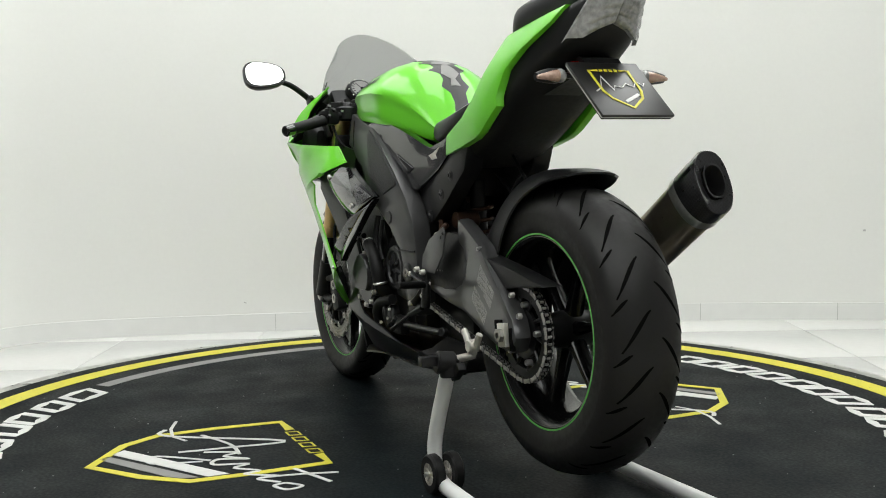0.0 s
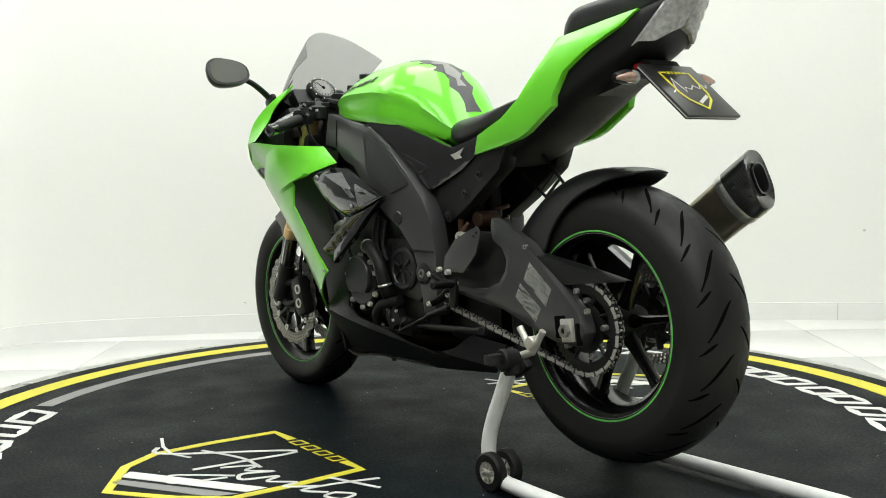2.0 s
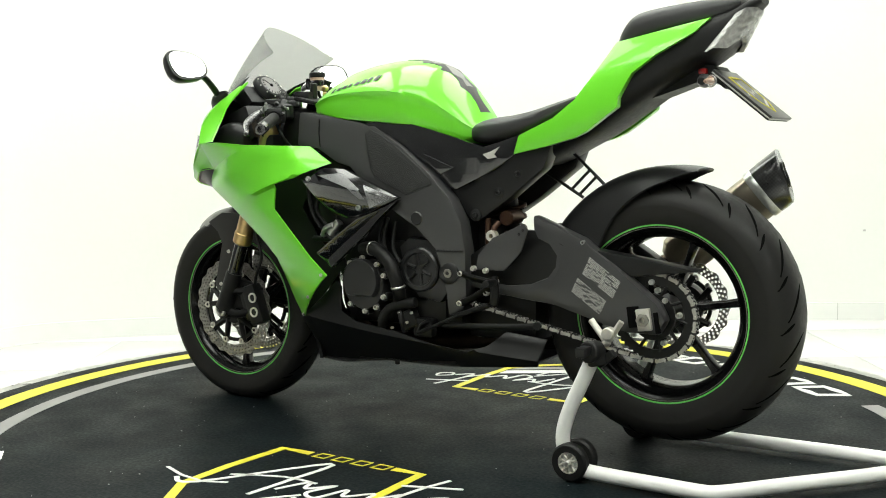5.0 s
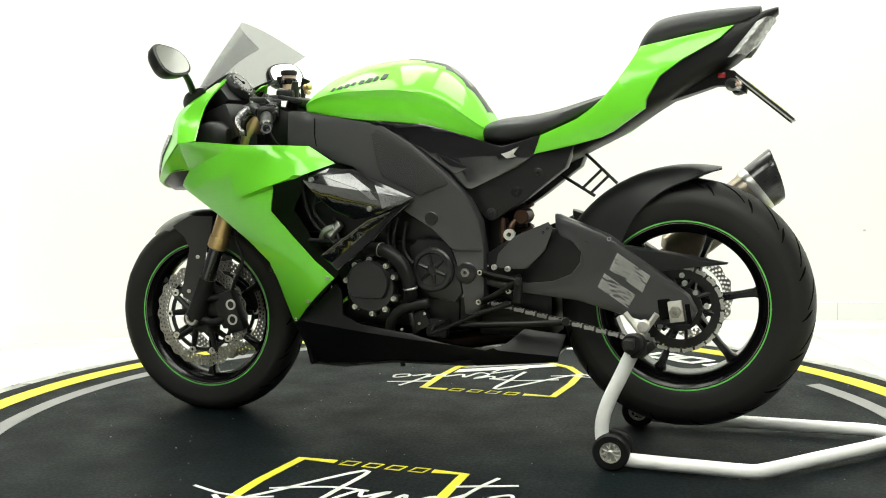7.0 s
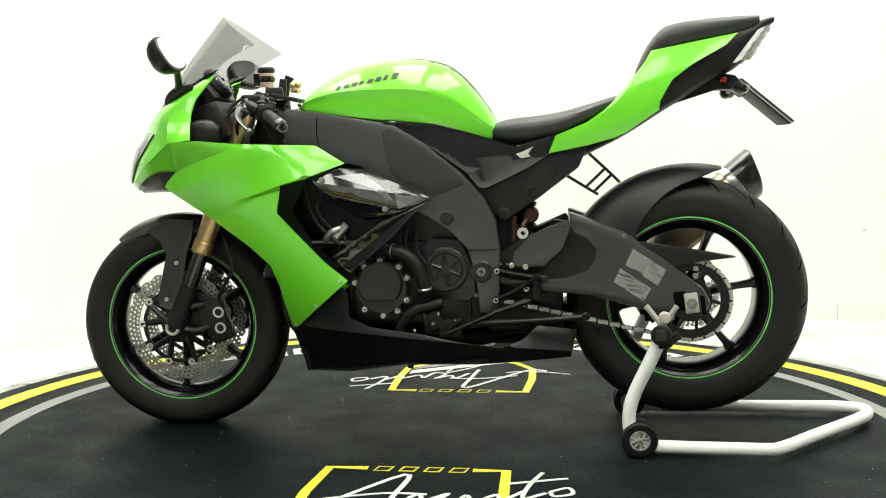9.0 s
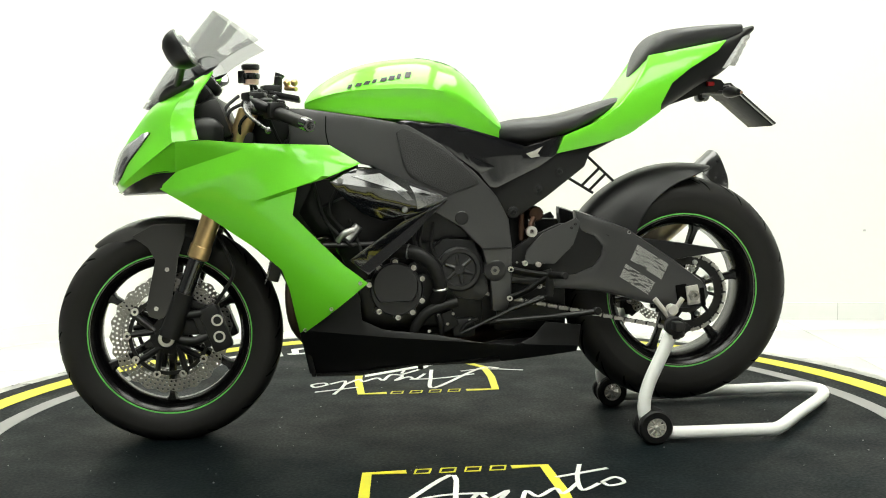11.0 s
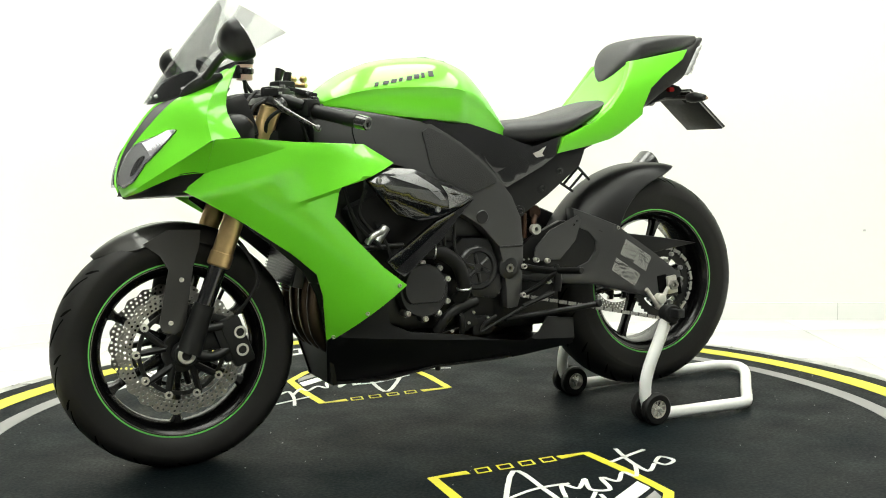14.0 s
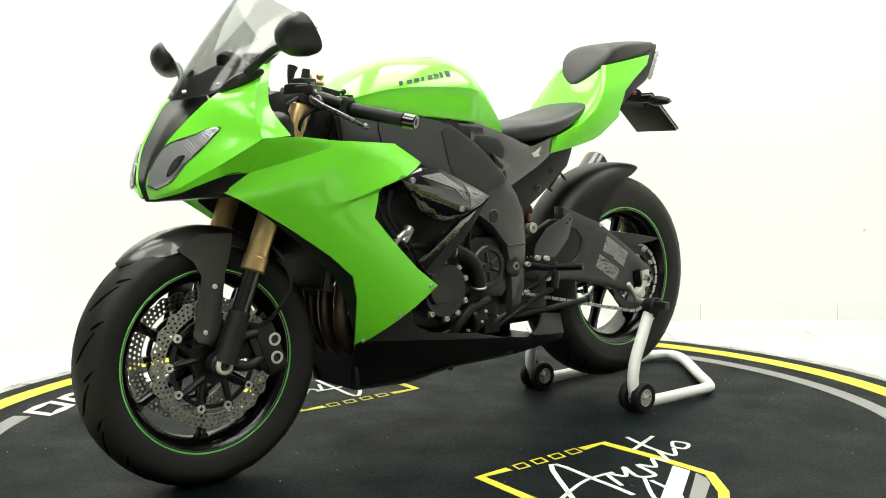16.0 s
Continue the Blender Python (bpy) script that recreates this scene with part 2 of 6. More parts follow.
def shell(outline, inner=(), th=0.006, side=1, step=0.03, edge=0.003, depth=None, crease=()):
    """A curved panel: its outline as (x, y, z) in side view, y the depth; made th thick, inwards."""
    f = depth or plane_fit(list(outline) + list(inner))
    ring = []
    n = len(outline)
    for i in range(n):
        p, q = Vector((outline[i][0], outline[i][2])), Vector((outline[(i + 1) % n][0], outline[(i + 1) % n][2]))
        k = max(1, round((q - p).length / step))
        ring += [p.lerp(q, j / k) for j in range(k)]
    m = len(ring)

    def inside(x, z):
        hit, near = False, 9.0
        for i in range(m):
            p, q = ring[i], ring[(i + 1) % m]
            if (p.y > z) != (q.y > z) and x < (q.x - p.x) * (z - p.y) / (q.y - p.y) + p.x:
                hit = not hit
            d = q - p
            t = max(0, min(1, ((x - p.x) * d.x + (z - p.y) * d.y) / d.length_squared))
            near = min(near, math.hypot(p.x + d.x * t - x, p.y + d.y * t - z))
        return hit and near > step * 0.45
    pts = list(ring)
    line = []
    if crease:
        for a, b in crease:
            p, q = Vector(a), Vector(b)
            k = max(2, round((q - p).length / step))
            line.append([p.lerp(q, i / k) for i in range(k + 1)])
    folds = [c for l in line for c in l]
    x0, x1 = min(p.x for p in ring), max(p.x for p in ring)
    z0, z1 = min(p.y for p in ring), max(p.y for p in ring)
    for i in range(int((x1 - x0) / step) + 1):
        for j in range(int((z1 - z0) / step) + 1):
            x, z = x0 + step * (i + 0.5 * (j % 2)), z0 + step * j
            if inside(x, z) and all((Vector((x, z)) - c).length > step * 0.6 for c in folds):
                pts.append(Vector((x, z)))
    edges = [(i, (i + 1) % m) for i in range(m)]
    for l in line:
        edges += [(len(pts) + i, len(pts) + i + 1) for i in range(len(l) - 1)]
        pts += l
    got = delaunay_2d_cdt(pts, edges, [list(range(m))], 1, 1e-6)
    bm = bmesh.new()
    vs = [bm.verts.new((p.x, 0, p.y)) for p in got[0]]
    for tri in got[2]:
        bm.faces.new([vs[i] for i in tri])
    for v in [v for v in bm.verts if not v.link_faces]:
        bm.verts.remove(v)
    for v in bm.verts:
        v.co.y = f(v.co.x, v.co.z)
    got = bmesh.ops.extrude_face_region(bm, geom=bm.faces[:])
    for g in got["geom"]:
        if isinstance(g, bmesh.types.BMVert):
            g.co.y -= th
    bmesh.ops.recalc_face_normals(bm, faces=bm.faces)
    if edge:
        rim = [e for e in bm.edges if len(e.link_faces) == 2 and e.calc_face_angle(0) > radians(60)]
        bmesh.ops.bevel(bm, geom=rim, offset=edge, segments=2, affect="EDGES", profile=0.6, clamp_overlap=True)
    if side < 0:
        for v in bm.verts:
            v.co.y = -v.co.y
    return bm


def flat(pts, y):
    return [(x, y, z) for x, z in pts]


def bolt(bm, x, y, z, r=0.006, h=0.006, side=1):
    r *= 0.84
    lathe(bm, [(r * 0.02, y), (r, y), (r, y + side * h * 0.7), (r * 0.86, y + side * h), (r * 0.56, y + side * h), (r * 0.50, y + side * h * 0.35), (r * 0.02, y + side * h * 0.35)], 12, (x, 0, z))
    return bm


def section_loft(bm, stations, n=2.6, seg=28):
    """Rings across x. stations: x, half width, bottom z, top z."""
    rings = []
    for x, w, zb, zt in stations:
        c, h = (zb + zt) / 2, (zt - zb) / 2
        ring = []
        for k in range(seg):
            a = 2 * math.pi * k / seg
            ca, sa = math.cos(a), math.sin(a)
            ring.append((x, w * math.copysign(abs(ca) ** (2 / n), ca), c + h * math.copysign(abs(sa) ** (2 / n), sa)))
        rings.append(ring)
    skin(bm, rings)
    return bm


def smooth_stations(st, n=4):
    out = []
    st = [Vector(s) for s in st]
    for i in range(len(st) - 1):
        p0, p1, p2, p3 = st[max(i - 1, 0)], st[i], st[i + 1], st[min(i + 2, len(st) - 1)]
        for k in range(n):
            t = k / n
            out.append(tuple(0.5 * (2 * p1 + (p2 - p0) * t + (2 * p0 - 5 * p1 + 4 * p2 - p3) * t * t + (3 * p1 - p0 - 3 * p2 + p3) * t ** 3)))
    return out + [tuple(st[-1])]


# ---- the room ----
FLOOR = -0.03
LINE = [(-3.1, -4.8), (-2.45, -0.6), (-2.14, 0.95), (-1.98, 1.36), (-1.70, 1.66), (-0.75, 1.822), (0.3, 1.90), (1.17, 1.918), (2.03, 1.831), (2.6, 1.62), (3.0, 0.2), (3.2, -4.8)]


def wall_strip(name, line, z0, z1, th, mat, label, category):
    bm = bmesh.new()
    pts = [Vector((x, y, 0)) for x, y in line]
    outer = []
    for i, p in enumerate(pts):
        d = (pts[min(i + 1, len(pts) - 1)] - pts[max(i - 1, 0)]).normalized()
        outer.append(p + Vector((-d.y, d.x, 0)) * th)
    rings = [[(a.x, a.y, z0), (a.x, a.y, z1), (b.x, b.y, z1), (b.x, b.y, z0)] for a, b in zip(pts, outer)]
    skin(bm, rings)
    ob = new(name, finish(bm, name, mat, 20))
    return tagged(ob, label, category, kind="structure")


def room():
    soft = [tuple(p)[:2] for p in spline([(x, y, 0) for x, y in LINE[2:10]], 8)]
    line = LINE[:2] + soft + LINE[10:]
    cut = [p for p in line if p[1] > 0]
    first, last = line.index(cut[0]), line.index(cut[-1])
    # unseen side walls, added dark to hold down bounce and reflections
    wall_strip("wall_left", line[:first + 1], -0.1, 3.0, 0.12, DIM, "unseen dark grey side wall, added to darken reflections", "wall")
    wall_strip("wall_right", line[last:], -0.1, 3.0, 0.12, DIM, "unseen dark grey side wall, added to darken reflections", "wall")
    wall_strip("wall_back", cut, -0.1, 3.0, 0.12, WALL, "white painted plaster showroom wall, slightly scuffed", "wall")
    # unseen front wall closes the room, dark for the same reflections
    wall_strip("wall_front", [(3.2, -4.8), (-3.1, -4.8)], -0.1, 3.0, 0.12, DIM, "unseen dark grey front wall, added to darken reflections", "wall")
    inner = []
    pts = [Vector((x, y, 0)) for x, y in line]
    for i, p in enumerate(pts):
        d = (pts[min(i + 1, len(pts) - 1)] - pts[max(i - 1, 0)]).normalized()
        inner.append(tuple(p - Vector((-d.y, d.x, 0)) * 0.012)[:2])
    base = wall_strip("baseboard", inner, FLOOR - 0.02, FLOOR + 0.082, 0.012, SKIRT, "white ceramic skirting tiles along the wall", "baseboard")
    # joints of the skirting tiles, thin strips set 1 mm proud
    for x, y, r in ((-0.78, 1.806, 7), (-1.72, 1.692, 8), (1.19, 1.905, -2), (1.81, 1.85, -6), (0.3, 1.887, 3)):
        bm = bmesh.new()
        block(bm, (x, y, FLOOR + 0.041), (0.0022, 0.003, 0.08), Matrix.Rotation(radians(r), 3, "Z"), 0)
        part("joint", bm, GROUT, base)
    # unseen ceiling, greyed so that the lamps stand out in reflections
    bm = bmesh.new()
    block(bm, (0.05, -1.45, 3.05), (6.8, 7.2, 0.1), None, 0)
    tagged(new("ceiling", finish(bm, "ceiling", CEIL)), "unseen flat ceiling, greyed to set off lamp reflections", "ceiling", kind="structure")
    bm = bmesh.new()
    block(bm, (0.05, -1.45, FLOOR - 0.045), (6.8, 7.2, 0.08), None, 0)
    return tagged(new("floor", finish(bm, "floor", GROUT)), "glossy white floor tiles with thin grey joints", "floor", kind="structure")


floor = room()


def ceiling_lamps():
    base = thing("ceiling_light", "wide white ceiling light panel, switched on", "lamp", "ceiling lights")
    bm = bmesh.new()
    block(bm, (0, 0, 0.03), (1.01, 2.36, 0.05), None, 0.006)
    part("frame", bm, WHITE, base)
    bm = bmesh.new()
    block(bm, (0, 0, 0.0), (0.95, 2.3, 0.02), None, 0.004)
    part("diffuser", bm, GLOW, base, "glowing white diffuser")
    spots = [(-1.4, -2.4), (0.0, -2.4), (1.4, -2.4), (-1.4, 0.4), (0.0, 0.4), (1.4, 0.4)]
    base.matrix_basis = pose(*spots[0], 2.93)
    for x, y in spots[1:]:
        copy_thing(base, pose(x, y, 2.93))


ceiling_lamps()


def edge_ring():
    bm = bmesh.new()
    n = 120
    prof = [(1.548, -0.03), (1.548, -0.006), (1.60, -0.006), (1.632, -0.024), (1.632, -0.03)]
    lathe(bm, [(r, z) for r, z in prof], n)
    bmesh.ops.rotate(bm, verts=bm.verts, cent=(0, 0, 0), matrix=Matrix.Rotation(radians(90), 3, "X"))
    ob = new("platform_edge", finish(bm, "platform_edge", RIM))
    tagged(ob, "worn pale metal edge ring round the turntable, scuffed", "trim", kind="structure")


edge_ring()
# the whole turntable leans by a third of a degree
LEAN = Matrix.Rotation(radians(0.21), 4, "X") @ Matrix.Rotation(radians(0.32), 4, "Y")
bpy.data.objects["platform_edge"].matrix_basis = LEAN

# ---- the turntable ----
turntable = thing("turntable", "round turntable with a black printed rubber mat", "turntable")
TOP = -0.0012


def arc_band(bm, r0, r1, a0, a1, z=TOP, h=0.0012, seg=None):
    n = seg or max(2, int(abs(a1 - a0) / 2.5))
    rings = []
    for i in range(n + 1):
        a = radians(a0 + (a1 - a0) * i / n)
        c, s = math.cos(a), math.sin(a)
        rings.append([(r0 * c, r0 * s, z), (r1 * c, r1 * s, z), (r1 * c, r1 * s, z + h), (r0 * c, r0 * s, z + h)])
    skin(bm, rings, caps=abs(a1 - a0) < 359.9)
    return bm


def ribbon(bm, pts, w, z=TOP, h=0.0012, smooth=1, closed=False):
    """A flat printed line of width w along pts."""
    p = [Vector((x, y, 0)) for x, y in pts]
    if smooth > 1:
        p = spline(p, smooth)
    rings = []
    n = len(p)
    for i in range(n):
        a, b = (p[i - 1] if i or closed else p[i]), (p[(i + 1) % n] if i < n - 1 or closed else p[i])
        d = (b - a).normalized()
        s = Vector((-d.y, d.x, 0)) * (w / 2)
        l, r = p[i] + s, p[i] - s
        rings.append([(l.x, l.y, z), (r.x, r.y, z), (r.x, r.y, z + h), (l.x, l.y, z + h)])
    if closed:
        rings.append(rings[0])
    skin(bm, rings, caps=not closed)
    return bm


def plate_bm(pts, z=TOP, h=0.0012):
    bm = bmesh.new()
    skin(bm, [[(x, y, z) for x, y in pts], [(x, y, z + h) for x, y in pts]])
    return bm


def emblem(place):
    """The printed shield: u along its top, v outwards."""
    def at(pts):
        return [place(u, v) for u, v in pts]
    bm = bmesh.new()
    ribbon(bm, at([(0.11, 0.014), (0.014, 0.014), (-0.002, 0.2), (0.0, 0.36), (0.06, 0.46), (0.218, 0.565), (0.36, 0.46), (0.445, 0.36), (0.455, 0.2), (0.452, 0.014), (0.37, 0.014)]), 0.026)
    part("shield_outline", bm, YELLOW, turntable, "yellow printed shield outline")
    part("shield_band", plate_bm(at([(0.13, 0.50), (0.105, 0.465), (0.43, 0.262), (0.428, 0.315)])), WHITEPRINT, turntable, "white printed band")
    part("shield_band", plate_bm(at([(0.165, 0.535), (0.145, 0.512), (0.425, 0.335), (0.412, 0.375), (0.385, 0.405)])), GREY, turntable, "grey printed band")
    for k in range(4):
        u = 0.128 + k * 0.062
        bm = bmesh.new()
        ribbon(bm, at([(u + 0.008, 0.0), (u + 0.044, 0.0), (u + 0.036, 0.032), (u, 0.032)]), 0.007, closed=True)
        part("print_bar", bm, YELLOW, turntable, "yellow printed mark")
    for pts, w in (([(-0.05, 0.33), (0.02, 0.335), (0.21, 0.06), (0.205, 0.22), (0.19, 0.34)], 0.013),
                   ([(-0.13, 0.285), (-0.05, 0.315), (0.03, 0.325), (0.09, 0.30)], 0.009),
                   ([(0.05, 0.25), (0.18, 0.20), (0.28, 0.20)], 0.010),
                   ([(0.22, 0.28), (0.26, 0.20), (0.28, 0.24), (0.33, 0.19), (0.30, 0.26), (0.34, 0.28), (0.37, 0.2), (0.39, 0.24), (0.44, 0.19), (0.45, 0.23), (0.50, 0.16)], 0.011),
                   ([(0.30, 0.30), (0.26, 0.42), (0.20, 0.40), (0.30, 0.28)], 0.010),
                   ([(0.54, 0.02), (0.51, 0.12), (0.50, 0.21), (0.55, 0.17)], 0.011),
                   ([(0.46, 0.11), (0.53, 0.085), (0.60, 0.06)], 0.011),
                   ([(0.56, 0.16), (0.60, 0.13), (0.61, 0.17), (0.57, 0.19), (0.56, 0.16)], 0.010)):
        bm = bmesh.new()
        ribbon(bm, at(pts), w, z=TOP + 0.0004, smooth=1 if w == 0.009 else 5)
        part("brush_stroke", bm, WHITEPRINT, turntable, "white flowing brush stroke print")


def turntable_mat():
    bm = bmesh.new()
    lathe(bm, [(0.0005, -0.028), (0.0005, TOP), (0.5, TOP), (1.0, TOP), (1.536, TOP), (1.54, TOP - 0.004), (1.54, -0.028)], 128)
    bmesh.ops.rotate(bm, verts=bm.verts, cent=(0, 0, 0), matrix=Matrix.Rotation(radians(90), 3, "X"))
    part("mat", bm, MAT, turntable, "black rubber mat, faintly dusty")
    bm = bmesh.new()
    arc_band(bm, 1.396, 1.470, 0, 360)
    bmesh.ops.remove_doubles(bm, verts=bm.verts, dist=1e-5)
    part("ring_print", bm, YELLOW, turntable, "yellow printed ring")
    for a0, a1 in ((-46, 40), (138, 220)):
        bm = bmesh.new()
        arc_band(bm, 1.255, 1.31, a0, a1)
        part("arc_print", bm, GREY, turntable, "grey printed arc")
    # a line of wide slanted marks round the edge, fourteen to a side and a dot
    for start in (43.0, 226.5):
        for k, mid in enumerate((2.6, 9.7, 16.6, 22.2, 29.0, 34.8, 40.2, 46.1, 52.0, 57.7, 62.8, 70.0, 75.6, 82.8)):
            w = 5.4 if k in (0, 13) else 4.0
            a = start + mid - w / 2
            p = lambda da, r: (r * math.cos(radians(a + da)), r * math.sin(radians(a + da)))
            bm = bmesh.new()
            ribbon(bm, [p(0.9, 1.205), p(w * 0.5 + 0.9, 1.203), p(w + 0.9, 1.205), p(w - 0.4, 1.295), p(w * 0.5 - 0.4, 1.297), p(-0.4, 1.295)], 0.030, closed=True)
            part("edge_mark", bm, WHITEPRINT, turntable, "white printed edge mark")
        bm = bmesh.new()
        arc_band(bm, 1.205, 1.228, start + 65.9, start + 67.0)
        part("edge_dot", bm, WHITEPRINT, turntable, "white printed dot")
    emblem(lambda u, v: (0.262 - u, 0.405 + v))
    emblem(lambda u, v: (-0.222 + u, -0.40 - v))


turntable_mat()

# ---- the motorcycle: x forward, y to its left ----
bike = thing("motorcycle", "lime green and black sport motorcycle raised on a rear stand", "motorcycle")
FA, RA = Vector((0.755, 0, 0.296)), Vector((-0.663, 0, 0.374))


def around(bm, centre):
    bmesh.ops.translate(bm, verts=bm.verts, vec=centre)
    return bm


def wheel(name, centre, big, wide, rim_w, spokes, turn, label):
    """A cast wheel: rim barrel, hub and spokes, tyre, tapes."""
    rr, hw = 0.218, rim_w / 2
    bm = bmesh.new()
    lathe(bm, [(rr, -hw), (rr + 0.006, -hw + 0.004), (rr - 0.008, -hw + 0.014), (rr - 0.024, -hw + 0.03), (rr - 0.024, hw - 0.03), (rr - 0.008, hw - 0.014),
               (rr + 0.006, hw - 0.004), (rr, hw), (rr - 0.014, hw - 0.006), (rr - 0.032, hw - 0.03), (rr - 0.032, -hw + 0.03), (rr - 0.014, -hw + 0.006)], 96)
    wheel_ob = part(name, around(bm, centre), WHEEL, bike, label)
    bm = bmesh.new()
    lathe(bm, [(0.012, -0.06), (0.034, -0.06), (0.042, -0.03), (0.042, 0.03), (0.034, 0.06), (0.012, 0.06)], 32)
    part("hub", around(bm, centre), DARK, wheel_ob)
    for k in range(spokes):
        a = radians(turn + 360 * k / spokes)
        bm = bmesh.new()
        rings = []
        for r, w, d in ((0.035, 0.017, 0.020), (0.08, 0.011, 0.017), (0.14, 0.009, 0.015), (0.175, 0.011, 0.017), (0.192, 0.020, 0.02)):
            rings.append([(r, -d, -w * 0.6), (r, -d * 0.5, -w), (r, d * 0.5, -w), (r, d, -w * 0.6), (r, d, w * 0.6), (r, d * 0.5, w), (r, -d * 0.5, w), (r, -d, w * 0.6)])
        skin(bm, rings)
        bmesh.ops.rotate(bm, verts=bm.verts, cent=(0, 0, 0), matrix=Matrix.Rotation(a, 3, "Y"))
        part("spoke", around(bm, centre), WHEEL, wheel_ob)
    hw2 = wide / 2
    crown = [(0.213, -hw * 0.98), (0.226, -hw - 0.006), (0.245, -hw2 * 0.97), (0.262, -hw2)]
    n = 10
    for i in range(n + 1):
        a = math.pi * i / n
        y = -hw2 * math.cos(a)
        r0 = big - 0.262 if i not in (0, n) else 0
        crown.append((0.262 + (big - 0.262) * math.sin(a) ** 0.8 if 0 < i < n else 0.266, y))
    crown += [(0.262, hw2), (0.245, hw2 * 0.97), (0.226, hw + 0.006), (0.213, hw * 0.98)]
    bm = bmesh.new()
    lathe(bm, crown, 128)
    part("tyre", around(bm, centre), RUBBER, wheel_ob, "worn black rubber tyre")

    def tread(th, y):
        c = max(-1, min(1, -y / hw2))
        s = math.sin(math.acos(c))
        r = 0.262 + (big - 0.262) * s ** 0.8 + 0.0004
        return Vector((r * math.cos(th), y, r * math.sin(th)))
    # no cut grooves: dark strips on the tread paint their shade
    bm = bmesh.new()
    count = 18 if wide > 0.15 else 16
    for k in range(count):
        for sgn in (-1, 1):
            base = 2 * math.pi * (k + 0.25 * sgn) / count
            for y0, y1, sweep, shift, wd in ((0.12, 0.80, 0.26, 0.0, 0.0032), (0.60, 0.92, 0.09, 0.27, 0.0026)):
                pts = []
                for i in range(9):
                    t = i / 8
                    th = base + shift + sweep * (t ** 1.25)
                    pts.append((th, sgn * hw2 * (y0 + (y1 - y0) * t), wd * (0.35 + math.sin(math.pi * min(0.95, t + 0.05)))))
                rows = []
                for i, (th, y, w) in enumerate(pts):
                    (ta, ya, _), (tb, yb, _) = pts[max(i - 1, 0)], pts[min(i + 1, 8)]
                    du, dv = (tb - ta) * big, yb - ya
                    ln = math.hypot(du, dv)
                    pu, pv = -dv / ln * w, du / ln * w
                    rows.append((tread(th - pu / big, y - pv), tread(th + pu / big, y + pv)))
                vs = [(bm.verts.new(a), bm.verts.new(b)) for a, b in rows]
                for (a, b), (c, d) in zip(vs, vs[1:]):
                    bm.faces.new((a, b, d, c))
    ob = part("tread_shade_strip", around(bm, centre), GROOVE, wheel_ob, "curved dark strips that paint the shade of tread grooves")
    tagged(ob, kind="stuff")
    for s in (-1, 1):
        bm = bmesh.new()
        y = s * (hw + 0.0005)
        lathe(bm, [(rr - 0.0030, y), (rr + 0.0006, y), (rr + 0.0006, y + s * 0.0015), (rr - 0.0030, y + s * 0.0015)], 96)
        part("rim_tape", around(bm, centre), STRIPE, wheel_ob, "thin lime green rim tape")
        bm = bmesh.new()
        lathe(bm, [(rr - 0.0072, y - s * 0.002), (rr - 0.0060, y - s * 0.002), (rr - 0.0060, y - s * 0.0004), (rr - 0.0072, y - s * 0.0004)], 96)
        part("rim_edge_line", around(bm, centre), DISC, wheel_ob, "fine pale line on the rim edge")
    return wheel_ob


front = wheel("front_wheel", FA, 0.300, 0.122, 0.092, 6, 28, "black cast alloy front wheel")
rear = wheel("rear_wheel", RA, 0.3235, 0.178, 0.156, 6, 10, "black cast alloy rear wheel")


